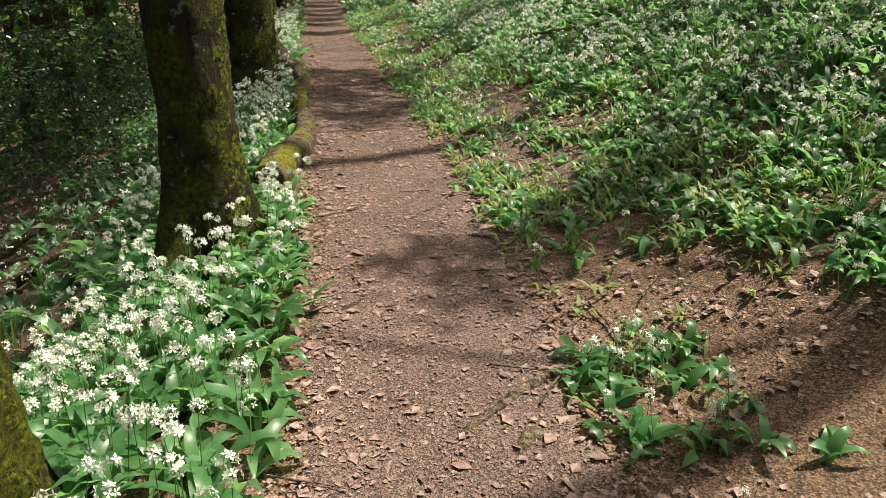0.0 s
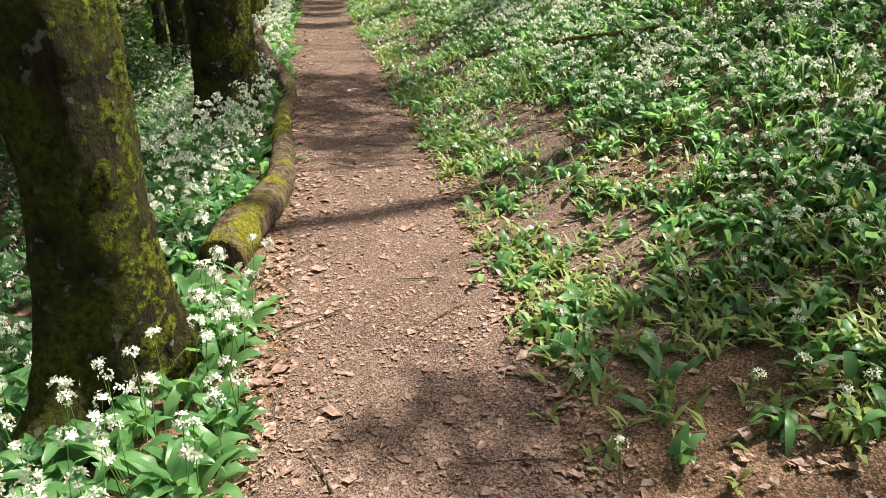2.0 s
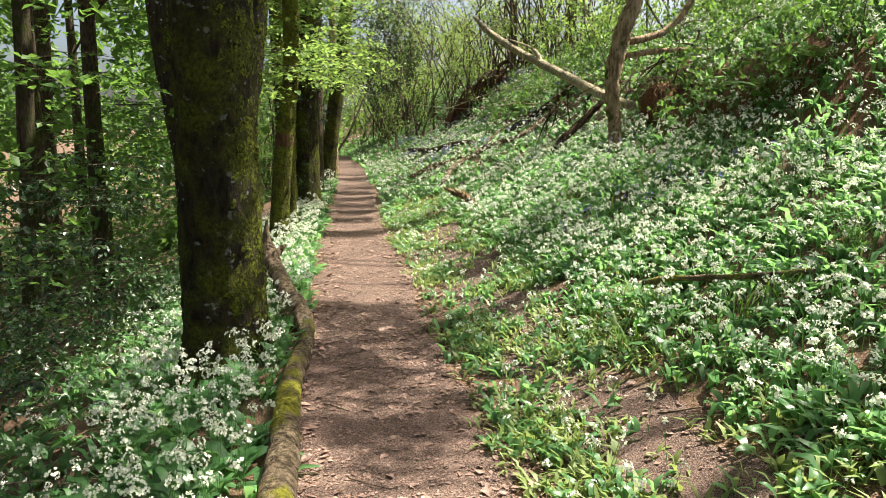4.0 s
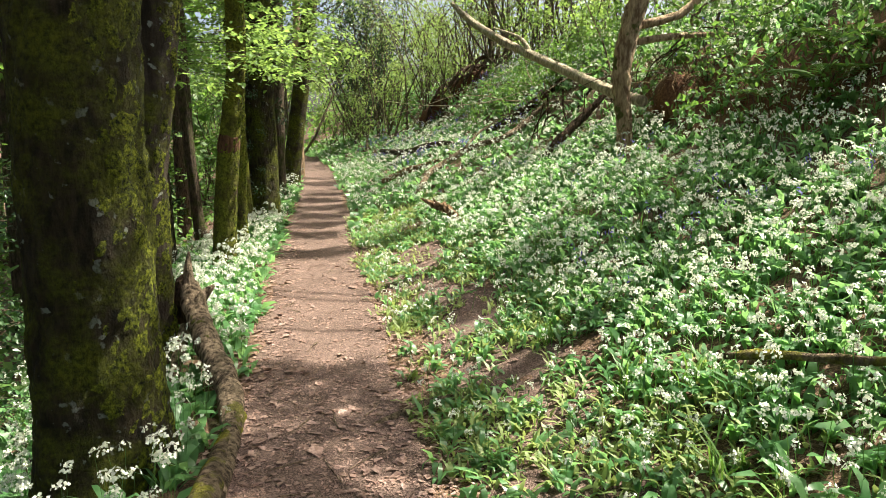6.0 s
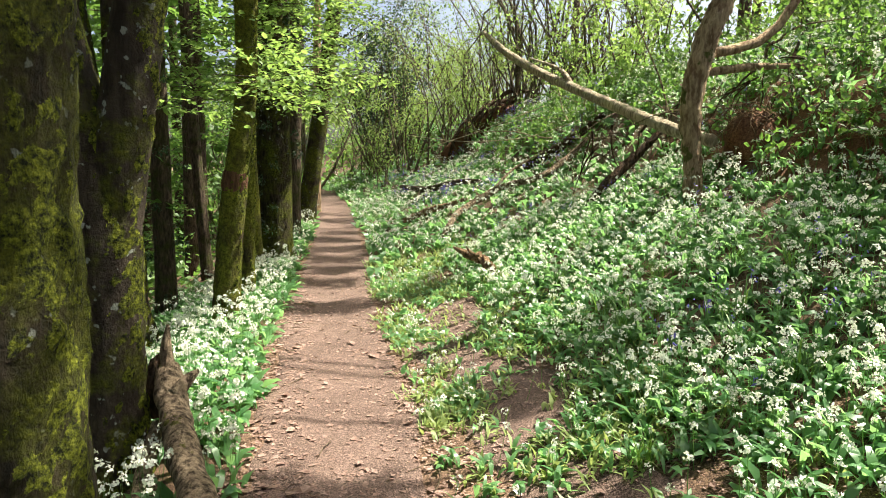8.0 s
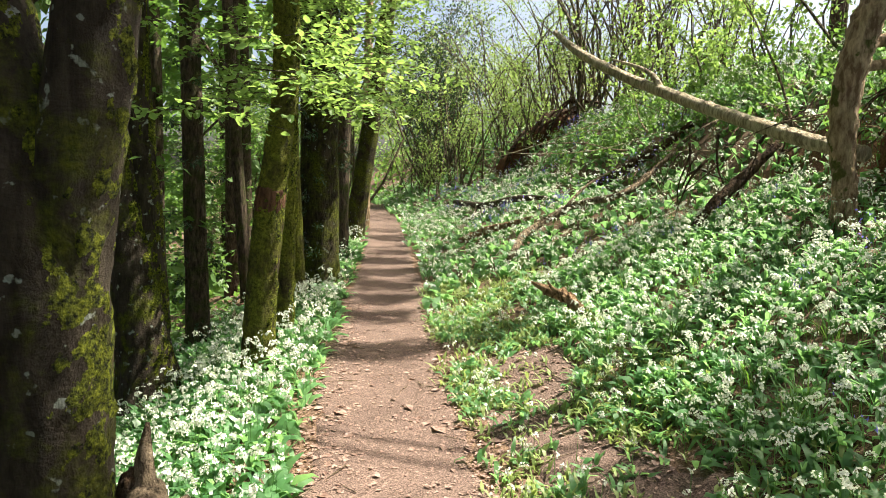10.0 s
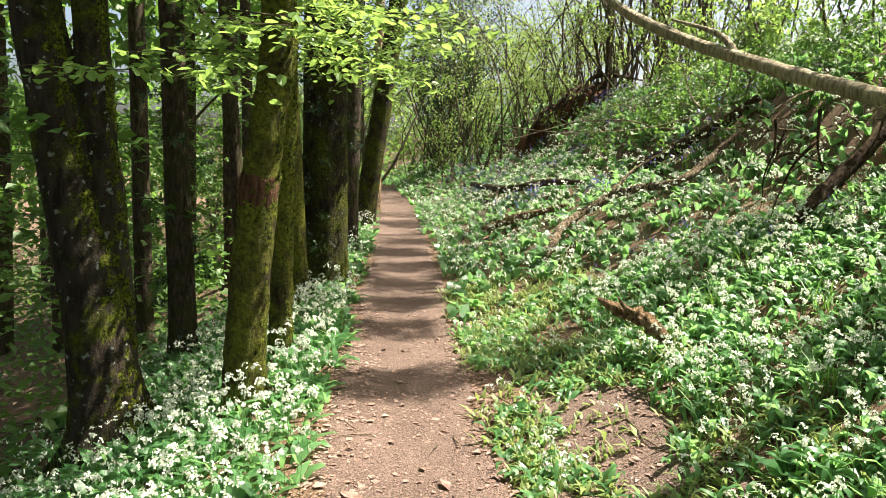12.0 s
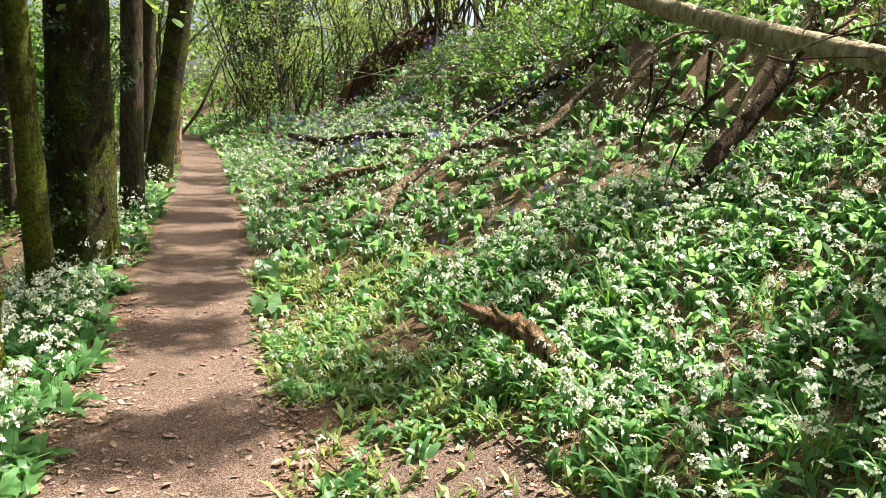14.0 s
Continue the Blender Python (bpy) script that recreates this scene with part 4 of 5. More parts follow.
log("stick", "bare stick lying in the garlic on the bank", [on(2.0, 8.5, 0.15, 0.02), on(2.1, 8.25, 0.16, 0.022), on(2.3, 7.9, 0.14, 0.02), on(2.6, 7.6, 0.12, 0.012)], 14, 8, LOGBARK, 0.15)

# ---------------------------------------------------------------- wild garlic
WORN = [(1.32, 6.8, 0.30, 1.0), (1.15, 5.0, 0.28, 0.6), (0.97, 3.05, 0.33, 0.35), (1.4, 2.2, 0.4, 0.6), (1.25, 10.9, 0.23, 0.65), (1.2, 13.4, 0.27, 0.85), (1.14, 11.9, 0.20, 0.6), (1.2, 9.4, 0.22, 0.5), (1.7, 5.6, 0.25, 0.4)]


def worn(u, y):
    """Where the earth lies bare beside the path, 0 to 1."""
    d = np.full(np.shape(u), 9.0)
    for wu, wy, a, b in WORN:
        d = np.minimum(d, ((u - wu) / a) ** 2 + ((y - wy) / b) ** 2)
    return np.clip((1.25 + 0.35 * wob(u + centre(y), y, 0, 4.0) - d) / 0.5, 0, 1)


def cover(u, y):
    """How thickly the garlic stands, 0 to 1."""
    x = u + centre(y)
    edge_l = 0.52 + 0.05 * wob(x, y, 0, 2.2)
    left = np.clip((-u - edge_l) / 0.08, 0, 1) * np.where(u < -2.0, np.clip(1.0 - (-u - 2.0) * 0.28, 0.12, 1), 1)
    verge = np.clip((u - 0.55 - 0.08 * wob(x, y, 0, 2.6, 1.0)) / 0.08, 0, 1)
    thin = np.where((u > 0.5) & (u < 1.6) & (y < 18), 0.55 + 0.38 * np.clip(2.2 * wob(x, y, 0, 1.5, 3.0), -0.8, 1), 1)
    thin = np.where((y < 3.3) & (u < 1.6), 0.10, thin)
    thin = np.where((u - 0.86) ** 2 + ((y - 2.25) * 1.1) ** 2 < 0.16, 1.0, thin)
    scarp = 1 - 0.5 * np.clip((u - 4.3) / 0.3, 0, 1) * np.clip((5.6 - u) / 0.2, 0, 1) * np.clip((y - 10.5) / 1, 0, 1) * np.clip((16.2 - y) / 1, 0.1, 1)
    high = np.clip((7.6 - u) / 0.8, 0.1, 1)
    right = verge * (1 - 0.88 * worn(u, y)) * thin * scarp * high
    clear = np.ones_like(u)
    for tx, ty, tr in ((-1.52, 1.7, 0.36), (-1.39, 3.94, 0.36), (-2.22, 8.43, 0.35), (-2.75, 10.18, 0.28), (-4.78, 14.6, 0.36), (-3.38, 14.05, 0.18), (-4.05, 18.4, 0.36)):
        clear = np.where((x - tx) ** 2 + (y - ty) ** 2 < tr ** 2, 0, clear)
    lie = np.interp(y, [4.5, 5.1, 5.8, 6.6, 7.4, 8.3, 9.0, 9.7, 10.2], [-0.88, -0.74, -0.58, -0.56, -0.58, -0.54, -0.52, -0.72, -0.92])
    clear = np.where((y > 4.55) & (y < 10.3) & (u > lie - 0.13) & ((y < 9.0) | (u < lie + 0.13)) & (u < 0), 0.04, clear)
    return np.where(u < 0, left, right) * clear


def scatter(n, ulo, uhi, ylo, yhi):
    u, y = rng.uniform(ulo, uhi, n), rng.uniform(ylo, yhi, n)
    keep = rng.uniform(0, 1, n) < cover(u, y)
    u, y = u[keep], y[keep]
    x = u + centre(y)
    return u, np.stack([x, y, ground(x, y)], 1)


def garlic_leaves(P, per, segs, fold, L, W):
    n = len(P) * per
    Q = np.repeat(P, per, 0) + np.column_stack([rng.normal(0, 0.03, (n, 2)), np.full(n, -0.01)])
    return blades(Q, rng.uniform(0, 2 * np.pi, n), rng.uniform(*L, n), rng.uniform(*W, n), rng.uniform(0.6, 1.3, n), rng.uniform(1.3, 2.5, n), segs, fold, rng.normal(0, 0.35, n))


def flower_heads(P, hmin, hmax, florets, petals, size, thin=False):
    """Stalks and round heads of starry florets. Returns stalks, petals (both quads). thin: flat stalks."""
    n = len(P)
    h = rng.uniform(hmin, hmax, n)
    lean = rng.normal(0, 0.12, (n, 2)) * h[:, None]
    top = P + np.column_stack([lean, h])
    SV, SF = [], []
    w = 0.0022
    a = np.array([[w, 0, 0], [-w * 0.5, w * 0.87, 0], [-w * 0.5, -w * 0.87, 0]])
    SV = np.concatenate([P[:, None] + a[None], top[:, None] + a[None] * 0.7], 1).reshape(-1, 3)
    b = np.arange(n)[:, None] * 6
    SF = np.concatenate([b + np.array([[0, 1, 4, 3]]), b + np.array([[1, 2, 5, 4]]), b + np.array([[2, 0, 3, 5]])], 0)
    if thin:
        SF = b + np.array([[0, 1, 4, 3]])
    m = n * florets
    c = np.repeat(top, florets, 0)
    hs = np.repeat(rng.uniform(0.75, 1.2, n) * size, florets)
    az, el = rng.uniform(0, 2 * np.pi, m), np.arcsin(rng.uniform(-0.25, 1, m))
    d = np.stack([np.cos(az) * np.cos(el), np.sin(az) * np.cos(el), np.sin(el)], 1)
    ref = np.where(np.abs(d[:, 2:3]) > 0.9, np.array([[1.0, 0, 0]]), np.array([[0, 0, 1.0]]))
    e1 = np.cross(d, ref)
    e1 /= np.linalg.norm(e1, axis=1)[:, None]
    e2 = np.cross(d, e1)
    c = c + d * (hs * rng.uniform(0.6, 1.0, m))[:, None]
    r = (hs * 0.52)[:, None]
    PV = []
    ph = rng.uniform(0, 6.28, m)
    for k in range(petals):
        t0 = ph + 2 * np.pi * k / petals
        wd = 0.62 * np.pi / petals
        dirs = [e1 * np.cos(t)[:, None] + e2 * np.sin(t)[:, None] for t in (t0 - wd, t0, t0 + wd)]
        PV.append(np.stack([c, c + (dirs[0] * 0.6 + d * 0.1) * r, c + (dirs[1] + d * 0.25) * r, c + (dirs[2] * 0.6 + d * 0.1) * r], 1))
    PV = np.concatenate(PV, 0).reshape(-1, 3)
    return (SV, SF), (PV, np.arange(len(PV)).reshape(-1, 4))


def garlic(name, label, boxes, dens, fdens, per, segs, fold, L, W, florets, petals, size, hmin=0.2, hmax=0.36):
    hp = Heap()
    for ulo, uhi, ylo, yhi in boxes:
        area = (uhi - ulo) * (yhi - ylo)
        u, P = scatter(int(area * dens), ulo, uhi, ylo, yhi)
        V, F = garlic_leaves(P, per, segs, fold, L, W)
        hp.add(V, F, 0)
        u, P = scatter(int(area * fdens), ulo, uhi, ylo, yhi)
        patch = 0.55 + 0.6 * wob(P[:, 0], P[:, 1], 0, 1.1, 5.0)
        P = P[rng.uniform(0, 1, len(P)) < np.clip(patch + 0.35, 0.3, 1)]
        st, pe = flower_heads(P, hmin, hmax, florets, petals, size, petals < 4)
        hp.add(*st, 1)
        hp.add(*pe, 2)
    tagged(hp.make(name, [GARLIC_MAT, STEM_MAT, PETAL_MAT]), label, "wild garlic", kind="stuff")


garlic("wild_garlic", "dense wild garlic with broad glossy leaves and white starry flower heads beside the path", [(-1.9, -0.45, 0.6, 6.0)], 72, 78, 5, 4, 0.25, (0.17, 0.27), (0.042, 0.068), 11, 4, 0.031, 0.20, 0.33)
garlic("wild_garlic", "wild garlic in white flower along the verge", [(-1.9, -0.45, 6.0, 17.5)], 64, 105, 5, 3, 0.0, (0.17, 0.26), (0.045, 0.07), 8, 2, 0.034, 0.22, 0.34)
garlic("wild_garlic", "wild garlic in flower at the foot of the bank", [(0.45, 2.2, 0.8, 6.0)], 112, 56, 5, 4, 0.2, (0.10, 0.19), (0.028, 0.050), 9, 4, 0.022, 0.12, 0.22)
garlic("wild_garlic", "wild garlic in flower along the foot of the bank", [(0.45, 1.7, 6.0, 16.5)], 100, 75, 5, 3, 0.0, (0.10, 0.18), (0.026, 0.042), 7, 2, 0.027, 0.14, 0.24)
garlic("wild_garlic", "sheet of wild garlic in flower on the lower bank", [(2.2, 3.7, 2.0, 6.0), (1.7, 3.7, 6.0, 16.5)], 108, 122, 5, 3, 0.0, (0.14, 0.21), (0.030, 0.048), 8, 2, 0.029, 0.15, 0.24)
garlic("wild_garlic", "sheet of wild garlic in flower covering the bank", [(3.7, 6.6, 5.5, 16.5)], 78, 104, 4, 2, 0.0, (0.16, 0.23), (0.038, 0.056), 5, 2, 0.037, 0.19, 0.29)
garlic("wild_garlic", "distant wild garlic and bluebells on the bank", [(0.5, 7.0, 16.5, 30.0), (-1.9, -0.45, 17.5, 30)], 22, 34, 3, 2, 0.0, (0.18, 0.28), (0.08, 0.12), 4, 2, 0.046, 0.24, 0.36)
garlic("wild_garlic", "far wild garlic and leaves on the bank", [(0.5, 8.0, 30.0, 50.0), (-1.9, -0.45, 30, 48)], 9, 9, 3, 2, 0.0, (0.22, 0.36), (0.10, 0.15), 3, 2, 0.06)
garlic("wild_garlic", "wild garlic thinning out down the shaded slope", [(-3.8, -1.9, 8.0, 20.0), (-3.8, -1.9, 0.4, 8.0), (-3.0, -1.9, 11.0, 17.0)], 28, 28, 4, 2, 0.0, (0.17, 0.28), (0.055, 0.085), 5, 2, 0.032)

garlic("wild_garlic", "sparser wild garlic running on over the bank and back along the path", [(3.7, 6.6, 0.0, 5.5), (2.2, 6.6, -7.0, 2.0), (6.6, 9.5, 0.0, 26.0), (0.6, 2.2, -7.0, 0.8), (-3.8, -0.5, -7.0, 0.6)], 16, 9, 3, 2, 0.0, (0.24, 0.36), (0.08, 0.12), 4, 2, 0.05)

# ---------------------------------------------------------------- leaf litter, twigs and small plants
def litter(name, label, n, ulo, uhi, ylo, yhi, size, weight, mat):
    u, y = rng.uniform(ulo, uhi, n), rng.uniform(ylo, yhi, n)
    keep = rng.uniform(0, 1, n) < weight(u, y)
    u, y = u[keep], y[keep]
    x = u + centre(y)
    C = np.stack([x, y, ground(x, y) + rng.uniform(0.012, 0.018, len(x))], 1)
    V, F = leaflets(C, size * np.exp(rng.normal(0, 0.45, len(C))), 0.14, 0.0, 0.7)
    j = rng.normal(0, 0.16 * size, (len(V), 3))
    j[:, 2] *= 0.3
    tagged(mk(name, V + j, F, mat, False), label, "leaf litter", kind="stuff")


litter("leaf_crumbs", "dry crumbs of beech husk and leaf trodden into the path", 26000, -0.62, 0.7, 0.4, 14, 0.013,
       lambda u, y: 0.5 + 0.3 * wob(u, y, 0, 2.0), LITTER_MAT)
litter("leaf_crumbs", "small pale leaf flakes scattered on the trodden earth", 18000, -0.62, 0.75, 0.7, 7, 0.013,
       lambda u, y: 0.55 + 0.35 * wob(u, y, 0, 2.6, 1.0), LITTER_MAT)
litter("leaf_litter", "whole dry brown beech leaves lying along the path edges", 17000, -0.62, 0.7, 0.6, 17, 0.030,
       lambda u, y: 0.16 + 0.8 * np.clip((-u - 0.05) / 0.4, 0, 1) ** 1.5 + 0.45 * np.clip((u - 0.3) / 0.2, 0, 1) + 0.9 * np.exp(-((y - 8.6) / 1.2) ** 2), LITTER_MAT)
litter("leaf_litter", "brown leaf litter among small plants beside the path", 22000, 0.5, 2.1, 0.6, 15, 0.022, lambda u, y: 0.5 + 0.5 * wob(u, y, 0, 1.8), LITTER_MAT)
litter("leaf_litter", "brown leaf litter on the shaded slope below the path", 7000, -9, -1.7, 2, 26, 0.06, lambda u, y: 0.6 + 0.5 * wob(u, y, 0, 0.9), LITTER_MAT)


def sticks(name, label, n, ulo, uhi, ylo, yhi, ln, r, mat):
    hp = Heap()
    for k in range(n):
        u, y, a, q = rng.uniform(ulo, uhi), rng.uniform(ylo, yhi), rng.uniform(0, 6.28), rng.uniform(*ln)
        x = float(centre(y)) + u
        rows = [(x + math.cos(a) * q * f + rng.normal(0, 0.03 * q), y + math.sin(a) * q * f, gz(x + math.cos(a) * q * f, y + math.sin(a) * q * f) + 0.024, r * (1.1 - 0.6 * (f + 0.5))) for f in (-0.5, -0.1, 0.25, 0.5)]
        hp.add(*tube(rows, 6, 5, 0.1), 0)
    tagged(hp.make(name, mat), label, "twigs", kind="stuff")


sticks("fallen_twigs", "thin bare twigs lying on the path", 34, -0.55, 0.6, 0.5, 15, (0.12, 0.4), 0.004, LOGDRY)
sticks("fallen_twigs", "thin bare sticks lying beside the path", 60, 0.5, 2.0, 0.8, 15, (0.15, 0.6), 0.006, LOGDRY)
sticks("fallen_branches", "dead branches littering the slope below the path", 45, -7, -2.0, 2, 22, (0.6, 2.2), 0.022, LOGDRY)

# small pale plants of the verge
u = rng.uniform(0.5, 2.1, 8600)
y = rng.uniform(2.2, 18.5, 8600)
keep = rng.uniform(0, 1, len(u)) < np.clip(0.45 + 0.9 * wob(u + centre(y), y, 0, 1.5, 3.0), 0.10, 1) * np.clip((u - 0.5) / 0.15, 0, 1) * (1 - 0.85 * worn(u, y)) * np.where((y < 3.3) & (u < 1.6), 0.25, 1)
u, y = u[keep], y[keep]
P = np.stack([u + centre(y), y, ground(u + centre(y), y)], 1)
n = len(P) * 5
Q = np.repeat(P, 5, 0) + np.column_stack([rng.normal(0, 0.025, (n, 2)), np.zeros(n)])
hp = Heap()
hp.add(*blades(Q, rng.uniform(0, 6.28, n), rng.uniform(0.06, 0.14, n), rng.uniform(0.014, 0.030, n), rng.uniform(0.5, 1.3, n), rng.uniform(0.8, 2.4, n), 2), 0)
tagged(hp.make("verge_plants", THIN_MAT), "small pale green seedlings scattered on the verge", "small plants", kind="stuff")
# tufts of grass
Q = []
for k in range(60):
    yy = rng.uniform(3, 16)
    uu = rng.uniform(1.5, 3.2) if k % 3 else rng.uniform(-3.4, -2.0)
    xx = uu + float(centre(yy))
    m = rng.integers(16, 30)
    Q.append(np.column_stack([xx + rng.normal(0, 0.04, m), yy + rng.normal(0, 0.04, m), np.full(m, gz(xx, yy))]))
Q = np.concatenate(Q)
n = len(Q)
hp = Heap()
hp.add(*blades(Q, rng.uniform(0, 6.28, n), rng.uniform(0.18, 0.36, n), rng.uniform(0.006, 0.011, n), rng.uniform(0.9, 1.5, n), rng.uniform(0.6, 2.0, n), 4), 0)
tagged(hp.make("grass_tufts", GRASS_MAT), "tufts of narrow bright green grass", "grass", kind="stuff")


# bluebells
def bluebells(n, ulo, uhi, ylo, yhi, tall, least=0.25, bell=0.026):
    u, y = rng.uniform(ulo, uhi, n), rng.uniform(ylo, yhi, n)
    keep = wob(u + centre(y), y, 0, 0.55, 6.0) > least
    u, y = u[keep], y[keep]
    x = u + centre(y)
    P = np.stack([x, y, ground(x, y)], 1)
    hp = Heap()
    h = rng.uniform(*tall, len(P))
    hp.add(*blades(P, rng.uniform(0, 6.28, len(P)), h, np.full(len(P), 0.006), np.full(len(P), 1.45), rng.uniform(0.2, 0.7, len(P)), 3), 0)
    m = len(P) * 6
    C = np.repeat(P, 6, 0) + np.column_stack([rng.normal(0, 0.018, (m, 2)), np.repeat(h, 6) * rng.uniform(0.68, 0.98, m)])
    hp.add(*leaflets(C, bell, 0.8, 0.6, 0.55), 1)
    return hp


bluebells(380, 1.9, 6, 6, 17, (0.25, 0.36)).make("bluebells", [STEM_MAT, BLUE_MAT])
tagged(bpy.data.objects["bluebells"], "scattered violet bluebells among the garlic", "bluebells", kind="stuff")
tagged(bluebells(1900, 1.8, 6.5, 20, 38, (0.32, 0.44), 0.2, 0.034).make("bluebells", [STEM_MAT, BLUE_MAT]), "drift of bluebells on the distant bank", "bluebells", kind="stuff")


# ---------------------------------------------------------------- roots, mounds and tangles on the bank
def wander(p, d, n, step, jit, r0, r1, sag=0.0):
    p, d = np.array(p, dtype=float), np.array(d, dtype=float)
    rows = []
    for k in range(n):
        rows.append((*p, r0 + (r1 - r0) * k / (n - 1)))
        d = d + rng.normal(0, jit, 3) + np.array([0, 0, -sag])
        d /= np.linalg.norm(d)
        p = p + d * step
    return rows


hp = Heap()
for k in range(15):
    p = (rng.uniform(0.9, 1.75), rng.uniform(14.6, 17.0), rng.uniform(1.75, 2.3))
    hp.add(*tube(wander(p, rng.normal(0, 1, 3) + np.array([-0.5, -0.3, -0.6]), 6, rng.uniform(0.10, 0.22), 0.22, rng.uniform(0.005, 0.018), 0.003, 0.1), 10, 6, 0.2, seed=k), 0)
tagged(hp.make("root_tangle", ROOTBARK), "tangle of torn red-brown roots under the fallen trunk", "roots", kind="stuff")
hp = Heap()
for k in range(26):
    y0 = rng.uniform(12.0, 16.5)
    x0 = float(centre(y0)) + rng.uniform(4.5, 5.0)
    hp.add(*tube(wander((x0, y0, gz(x0, y0) + rng.uniform(0.3, 0.75)), (rng.normal(-0.5, 0.3), rng.normal(0, 0.4), rng.normal(-0.5, 0.4)), 6, rng.uniform(0.08, 0.17), 0.3, rng.uniform(0.005, 0.018), 0.003, 0.12), 9, 5, 0.15, seed=k), 0)
tagged(hp.make("hanging_roots", ROOTBARK), "dark roots hanging from the brow of the bank", "roots", kind="stuff")
V, F = tube([(2.30, 14.0, 1.75, 0.12), (2.34, 14.15, 1.95, 0.26), (2.40, 14.35, 2.08, 0.27), (2.5, 14.6, 2.1, 0.12)], 16, 18, 0.3, seed=2.0, fine=0.012)
tagged(mk("earth_clod", V, F, SCARP_MAT), "clod of bare red earth torn up by roots", "earth clod")
hp = Heap()
for k in range(70):
    p = (2.36 + rng.normal(0, 0.16), 14.1 + rng.normal(0, 0.16), 2.2 + rng.uniform(0, 0.12))
    hp.add(*tube(wander(p, rng.normal(0, 1, 3) + np.array([-0.3, 0, 0.3]), 5, 0.08, 0.3, 0.006, 0.002, 0.25), 7, 4), 0)
tagged(hp.make("dead_bracken", ROTWOOD), "clump of dead rust-brown bracken", "bracken", kind="stuff")
# old bank of arching roots, dark
hp = Heap()
for k in range(9):
    f = k / 8
    x0, y0 = -0.9 + 1.7 * f, 33.0 - 1.2 * f
    z0 = gz(x0, y0)
    ay = rng.normal(0, 0.5)
    w = rng.uniform(0.5, 0.9)
    hp.add(*tube([(x0 - 0.7 * w, y0 - 0.6, z0 - 0.25, 0.03), (x0 - 0.5 * w, y0 - 0.6, z0 + 0.35 * w, 0.05), (x0, y0 - 0.3, z0 + 0.95 * w + 0.1, 0.07), (x0 + 0.8 * w, y0 + ay, z0 + 1.15 * w, 0.06), (x0 + 1.8 * w, y0 + ay, z0 + 1.0 * w, 0.02)], 16, 7, 0.3, seed=k), 0)
tagged(hp.make("old_roots", ROOTBARK), "dark arching old roots overhanging the bank", "roots", kind="stuff")
V, F = tube([(-1.6, 33.3, 1.8, 0.2), (-0.9, 33.0, 2.15, 0.5), (-0.2, 32.6, 2.7, 0.6), (0.6, 32.2, 3.1, 0.58), (1.5, 31.8, 3.3, 0.3)], 30, 22, 0.35, seed=4.0, fine=0.02)
tagged(mk("earth_mound", V, F, SCARP_MAT), "dark overhanging mound of bare earth on the bank", "earth mound")
hp = Heap()
for k in range(24):
    y0 = rng.uniform(14, 24)
    x0 = float(centre(y0)) + rng.uniform(4.4, 5.4)
    hp.add(*tube(wander((x0, y0, gz(x0, y0) + rng.uniform(0.1, 0.5)), (rng.normal(-0.4, 0.5), rng.normal(0.2, 0.6), rng.normal(0.1, 0.3)), 7, rng.uniform(0.15, 0.4), 0.16, rng.uniform(0.006, 0.022), 0.003, 0.05), 12, 5), 0)
tagged(hp.make("dead_branches", LOGDRY), "dead branches and bramble canes hanging over the bank", "branches", kind="stuff")
for k, rows in enumerate([[(-2.0, 22.0, 2.25, 0.006), (-0.8, 21.5, 2.13, 0.007), (0.4, 20.5, 2.2, 0.007), (1.3, 19.5, 2.5, 0.006)], [(-1.8, 24.0, 2.0, 0.007), (-0.6, 23.0, 2.35, 0.008), (0.9, 21.5, 2.9, 0.008)]]):
    log("bramble_cane", "long thin pale bramble cane arching off the bank", rows, 24, 5, PALEWOOD, 0.05, 0.0)

# ---------------------------------------------------------------- leaf roof added overhead to shade the wood, off to the side of the walk
crown = [(rng.uniform(-22, -2.2), rng.uniform(-14, 42), rng.uniform(9.0, 14), rng.uniform(1.4, 2.8)) for _ in range(210)]


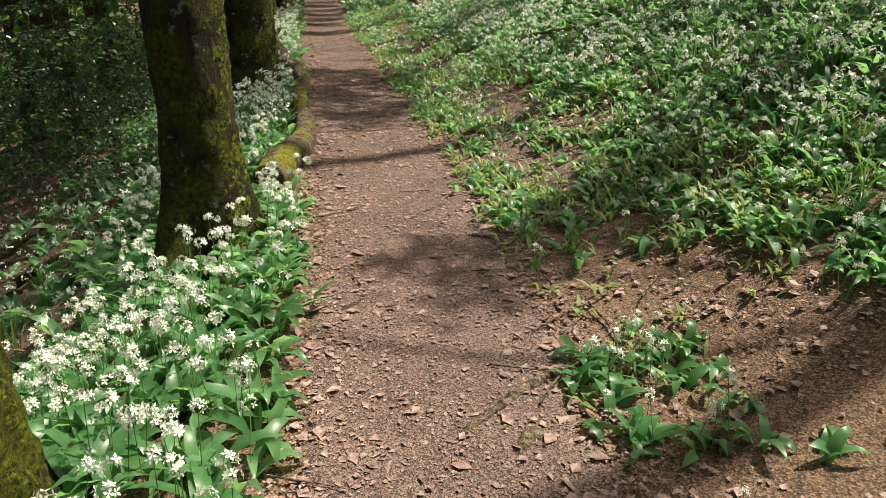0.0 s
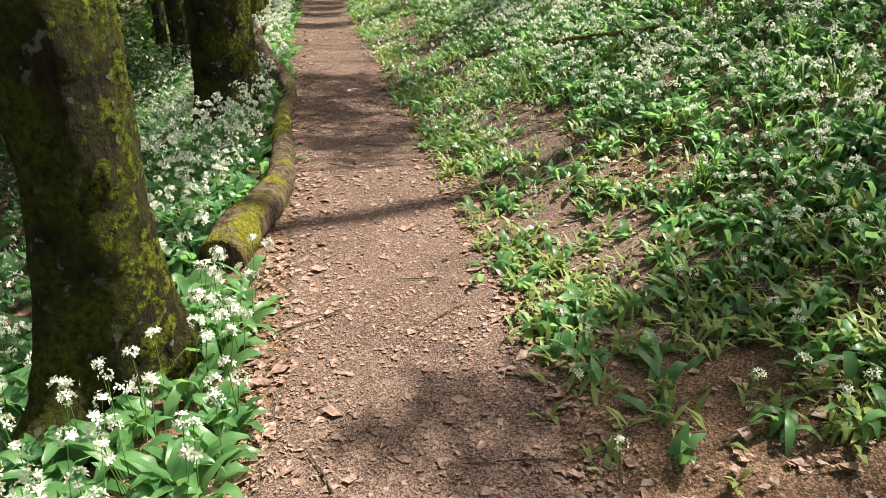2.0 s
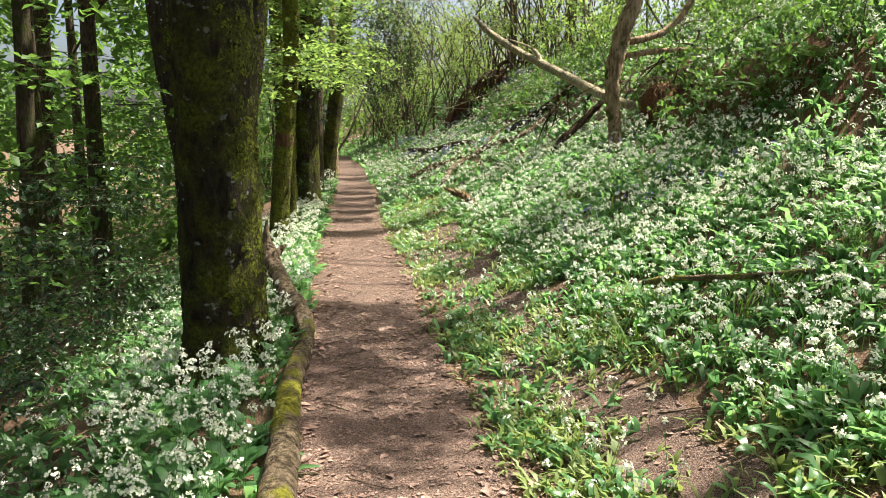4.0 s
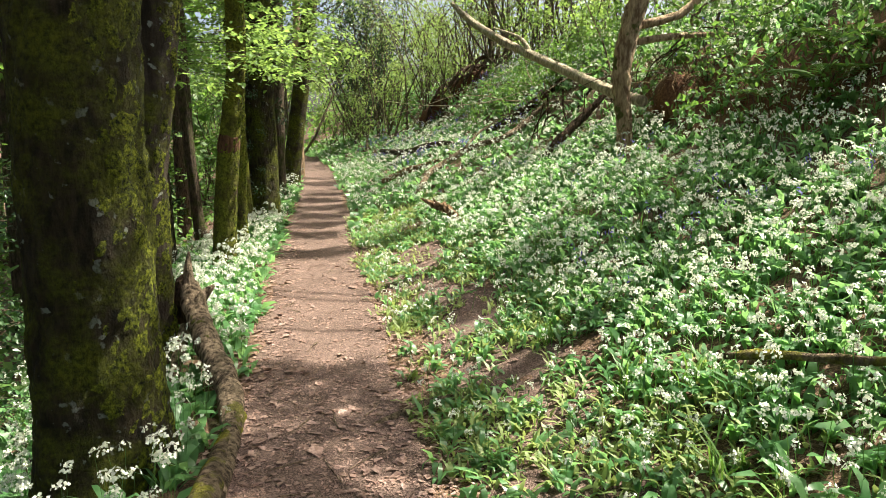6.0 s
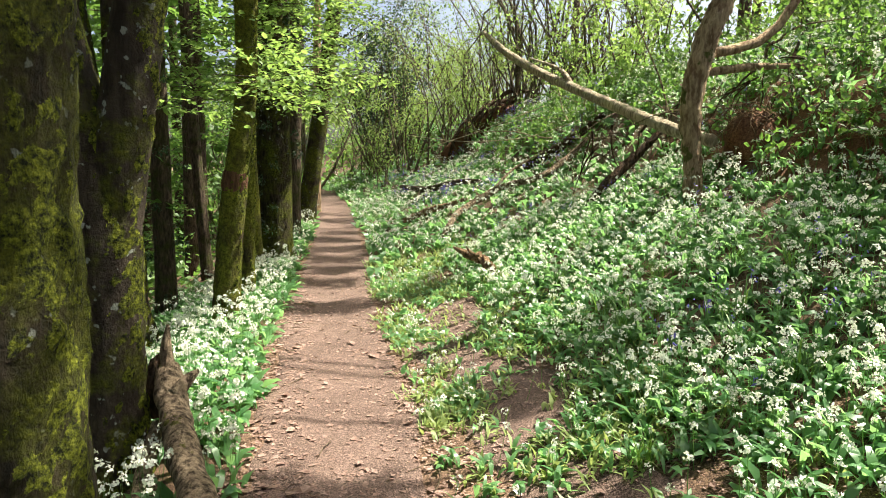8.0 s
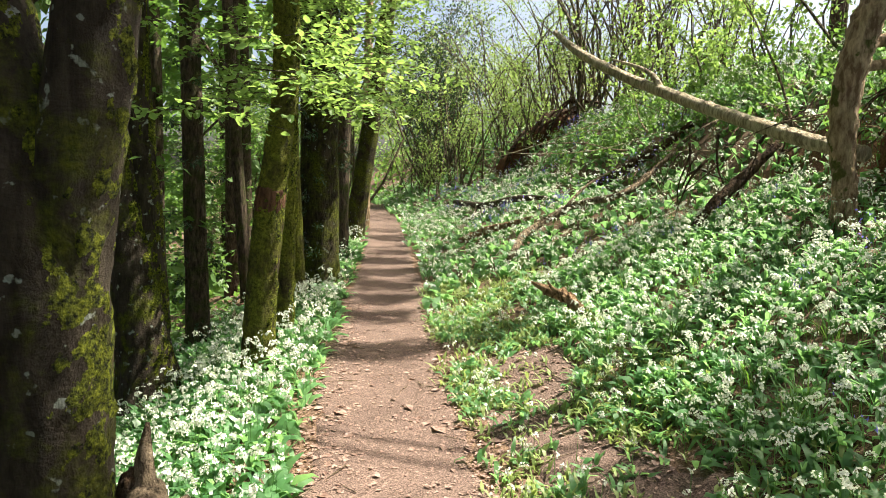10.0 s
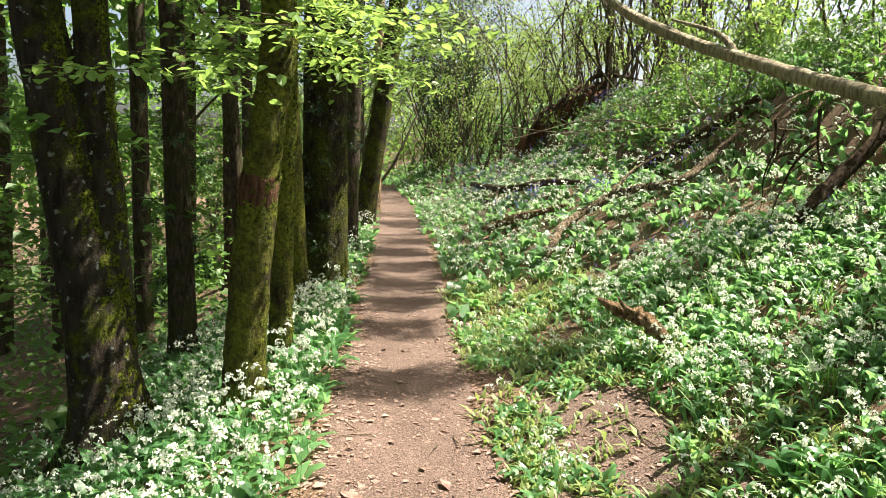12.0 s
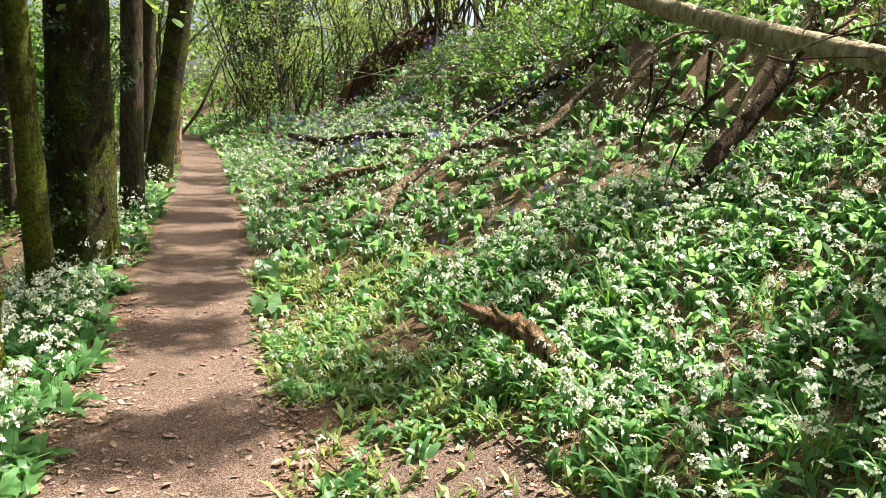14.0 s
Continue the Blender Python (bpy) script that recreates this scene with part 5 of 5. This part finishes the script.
def roof():
    c = crown[rng.integers(len(crown))]
    d = rng.normal(0, 1, 3)
    d *= c[3] * rng.uniform(0.3, 1) / np.linalg.norm(d)
    return (c[0] + d[0], c[1] + d[1], c[2] + d[2] * 0.5)


# overhead and nearly all unseen; cuts the sky light on the trunks
leaf_cloud("shading_canopy", "high leaf canopy added over the beech wood to block sky and sun", "canopy", 13000, roof, 0.75, UNDER_MAT, 0.5)
# unseen leaf clumps added behind the start to hold back sky light
back = [(rng.uniform(-20, 14), rng.uniform(-22, -9), rng.uniform(0, 9), rng.uniform(1.4, 2.6)) for _ in range(60)]


def behind():
    c = back[rng.integers(len(back))]
    d = rng.normal(0, 1, 3)
    d *= c[3] * rng.uniform(0.3, 1) / np.linalg.norm(d)
    return (c[0] + d[0], c[1] + d[1], c[2] + d[2])


leaf_cloud("light_block_behind", "unseen foliage added back along the path to block sky light", "woodland", 3500, behind, 0.62, UNDER_MAT, 0.8)


# ---------------------------------------------------------------- ferns on the brow of the bank
def fern(x, y, fronds, size):
    top = thing("fern", (x, y, gz(x, y)), "fresh green fern with arching feathery fronds", "fern", "ferns on the bank")
    for k in range(fronds):
        a = 6.28 * k / fronds + rng.uniform(-0.3, 0.3)
        h = np.array([math.cos(a), math.sin(a), 0])
        sd = np.array([-h[1], h[0], 0])
        f = np.linspace(0, 1, 22)
        ln = size * rng.uniform(0.8, 1.15)
        line = np.array([x, y, gz(x, y)]) + np.outer(f * ln * 0.85, h) + np.outer(ln * (0.85 * f - 0.75 * f ** 2), [0, 0, 1])
        hp = Heap()
        hp.add(*tube(np.column_stack([line[::4], np.full(len(line[::4]), 0.004)]), 6, 4, caps_on=False), 0)
        for i in range(3, 22):
            w = ln * 0.26 * math.sin(math.pi * (0.12 + 0.86 * (i / 22) ** 0.8))
            for q in (-1, 1):
                d = sd * q + h * 0.35
                tip = line[i] + d * w + np.array([0, 0, -0.12 * w])
                m = (line[i] + tip) / 2
                hp.add(np.array([line[i], m + h * w * 0.16, tip, m - h * w * 0.16]), np.array([[0, 1, 2, 3]]), 0)
        part(hp.make("frond", GRASS_MAT, False), top)


for x, y, n, z in ((2.95, 11.75, 8, 0.75), (3.25, 12.1, 7, 0.6), (2.75, 12.5, 6, 0.5), (3.3, 11.3, 7, 0.6)):
    fern(x, y, n, z)
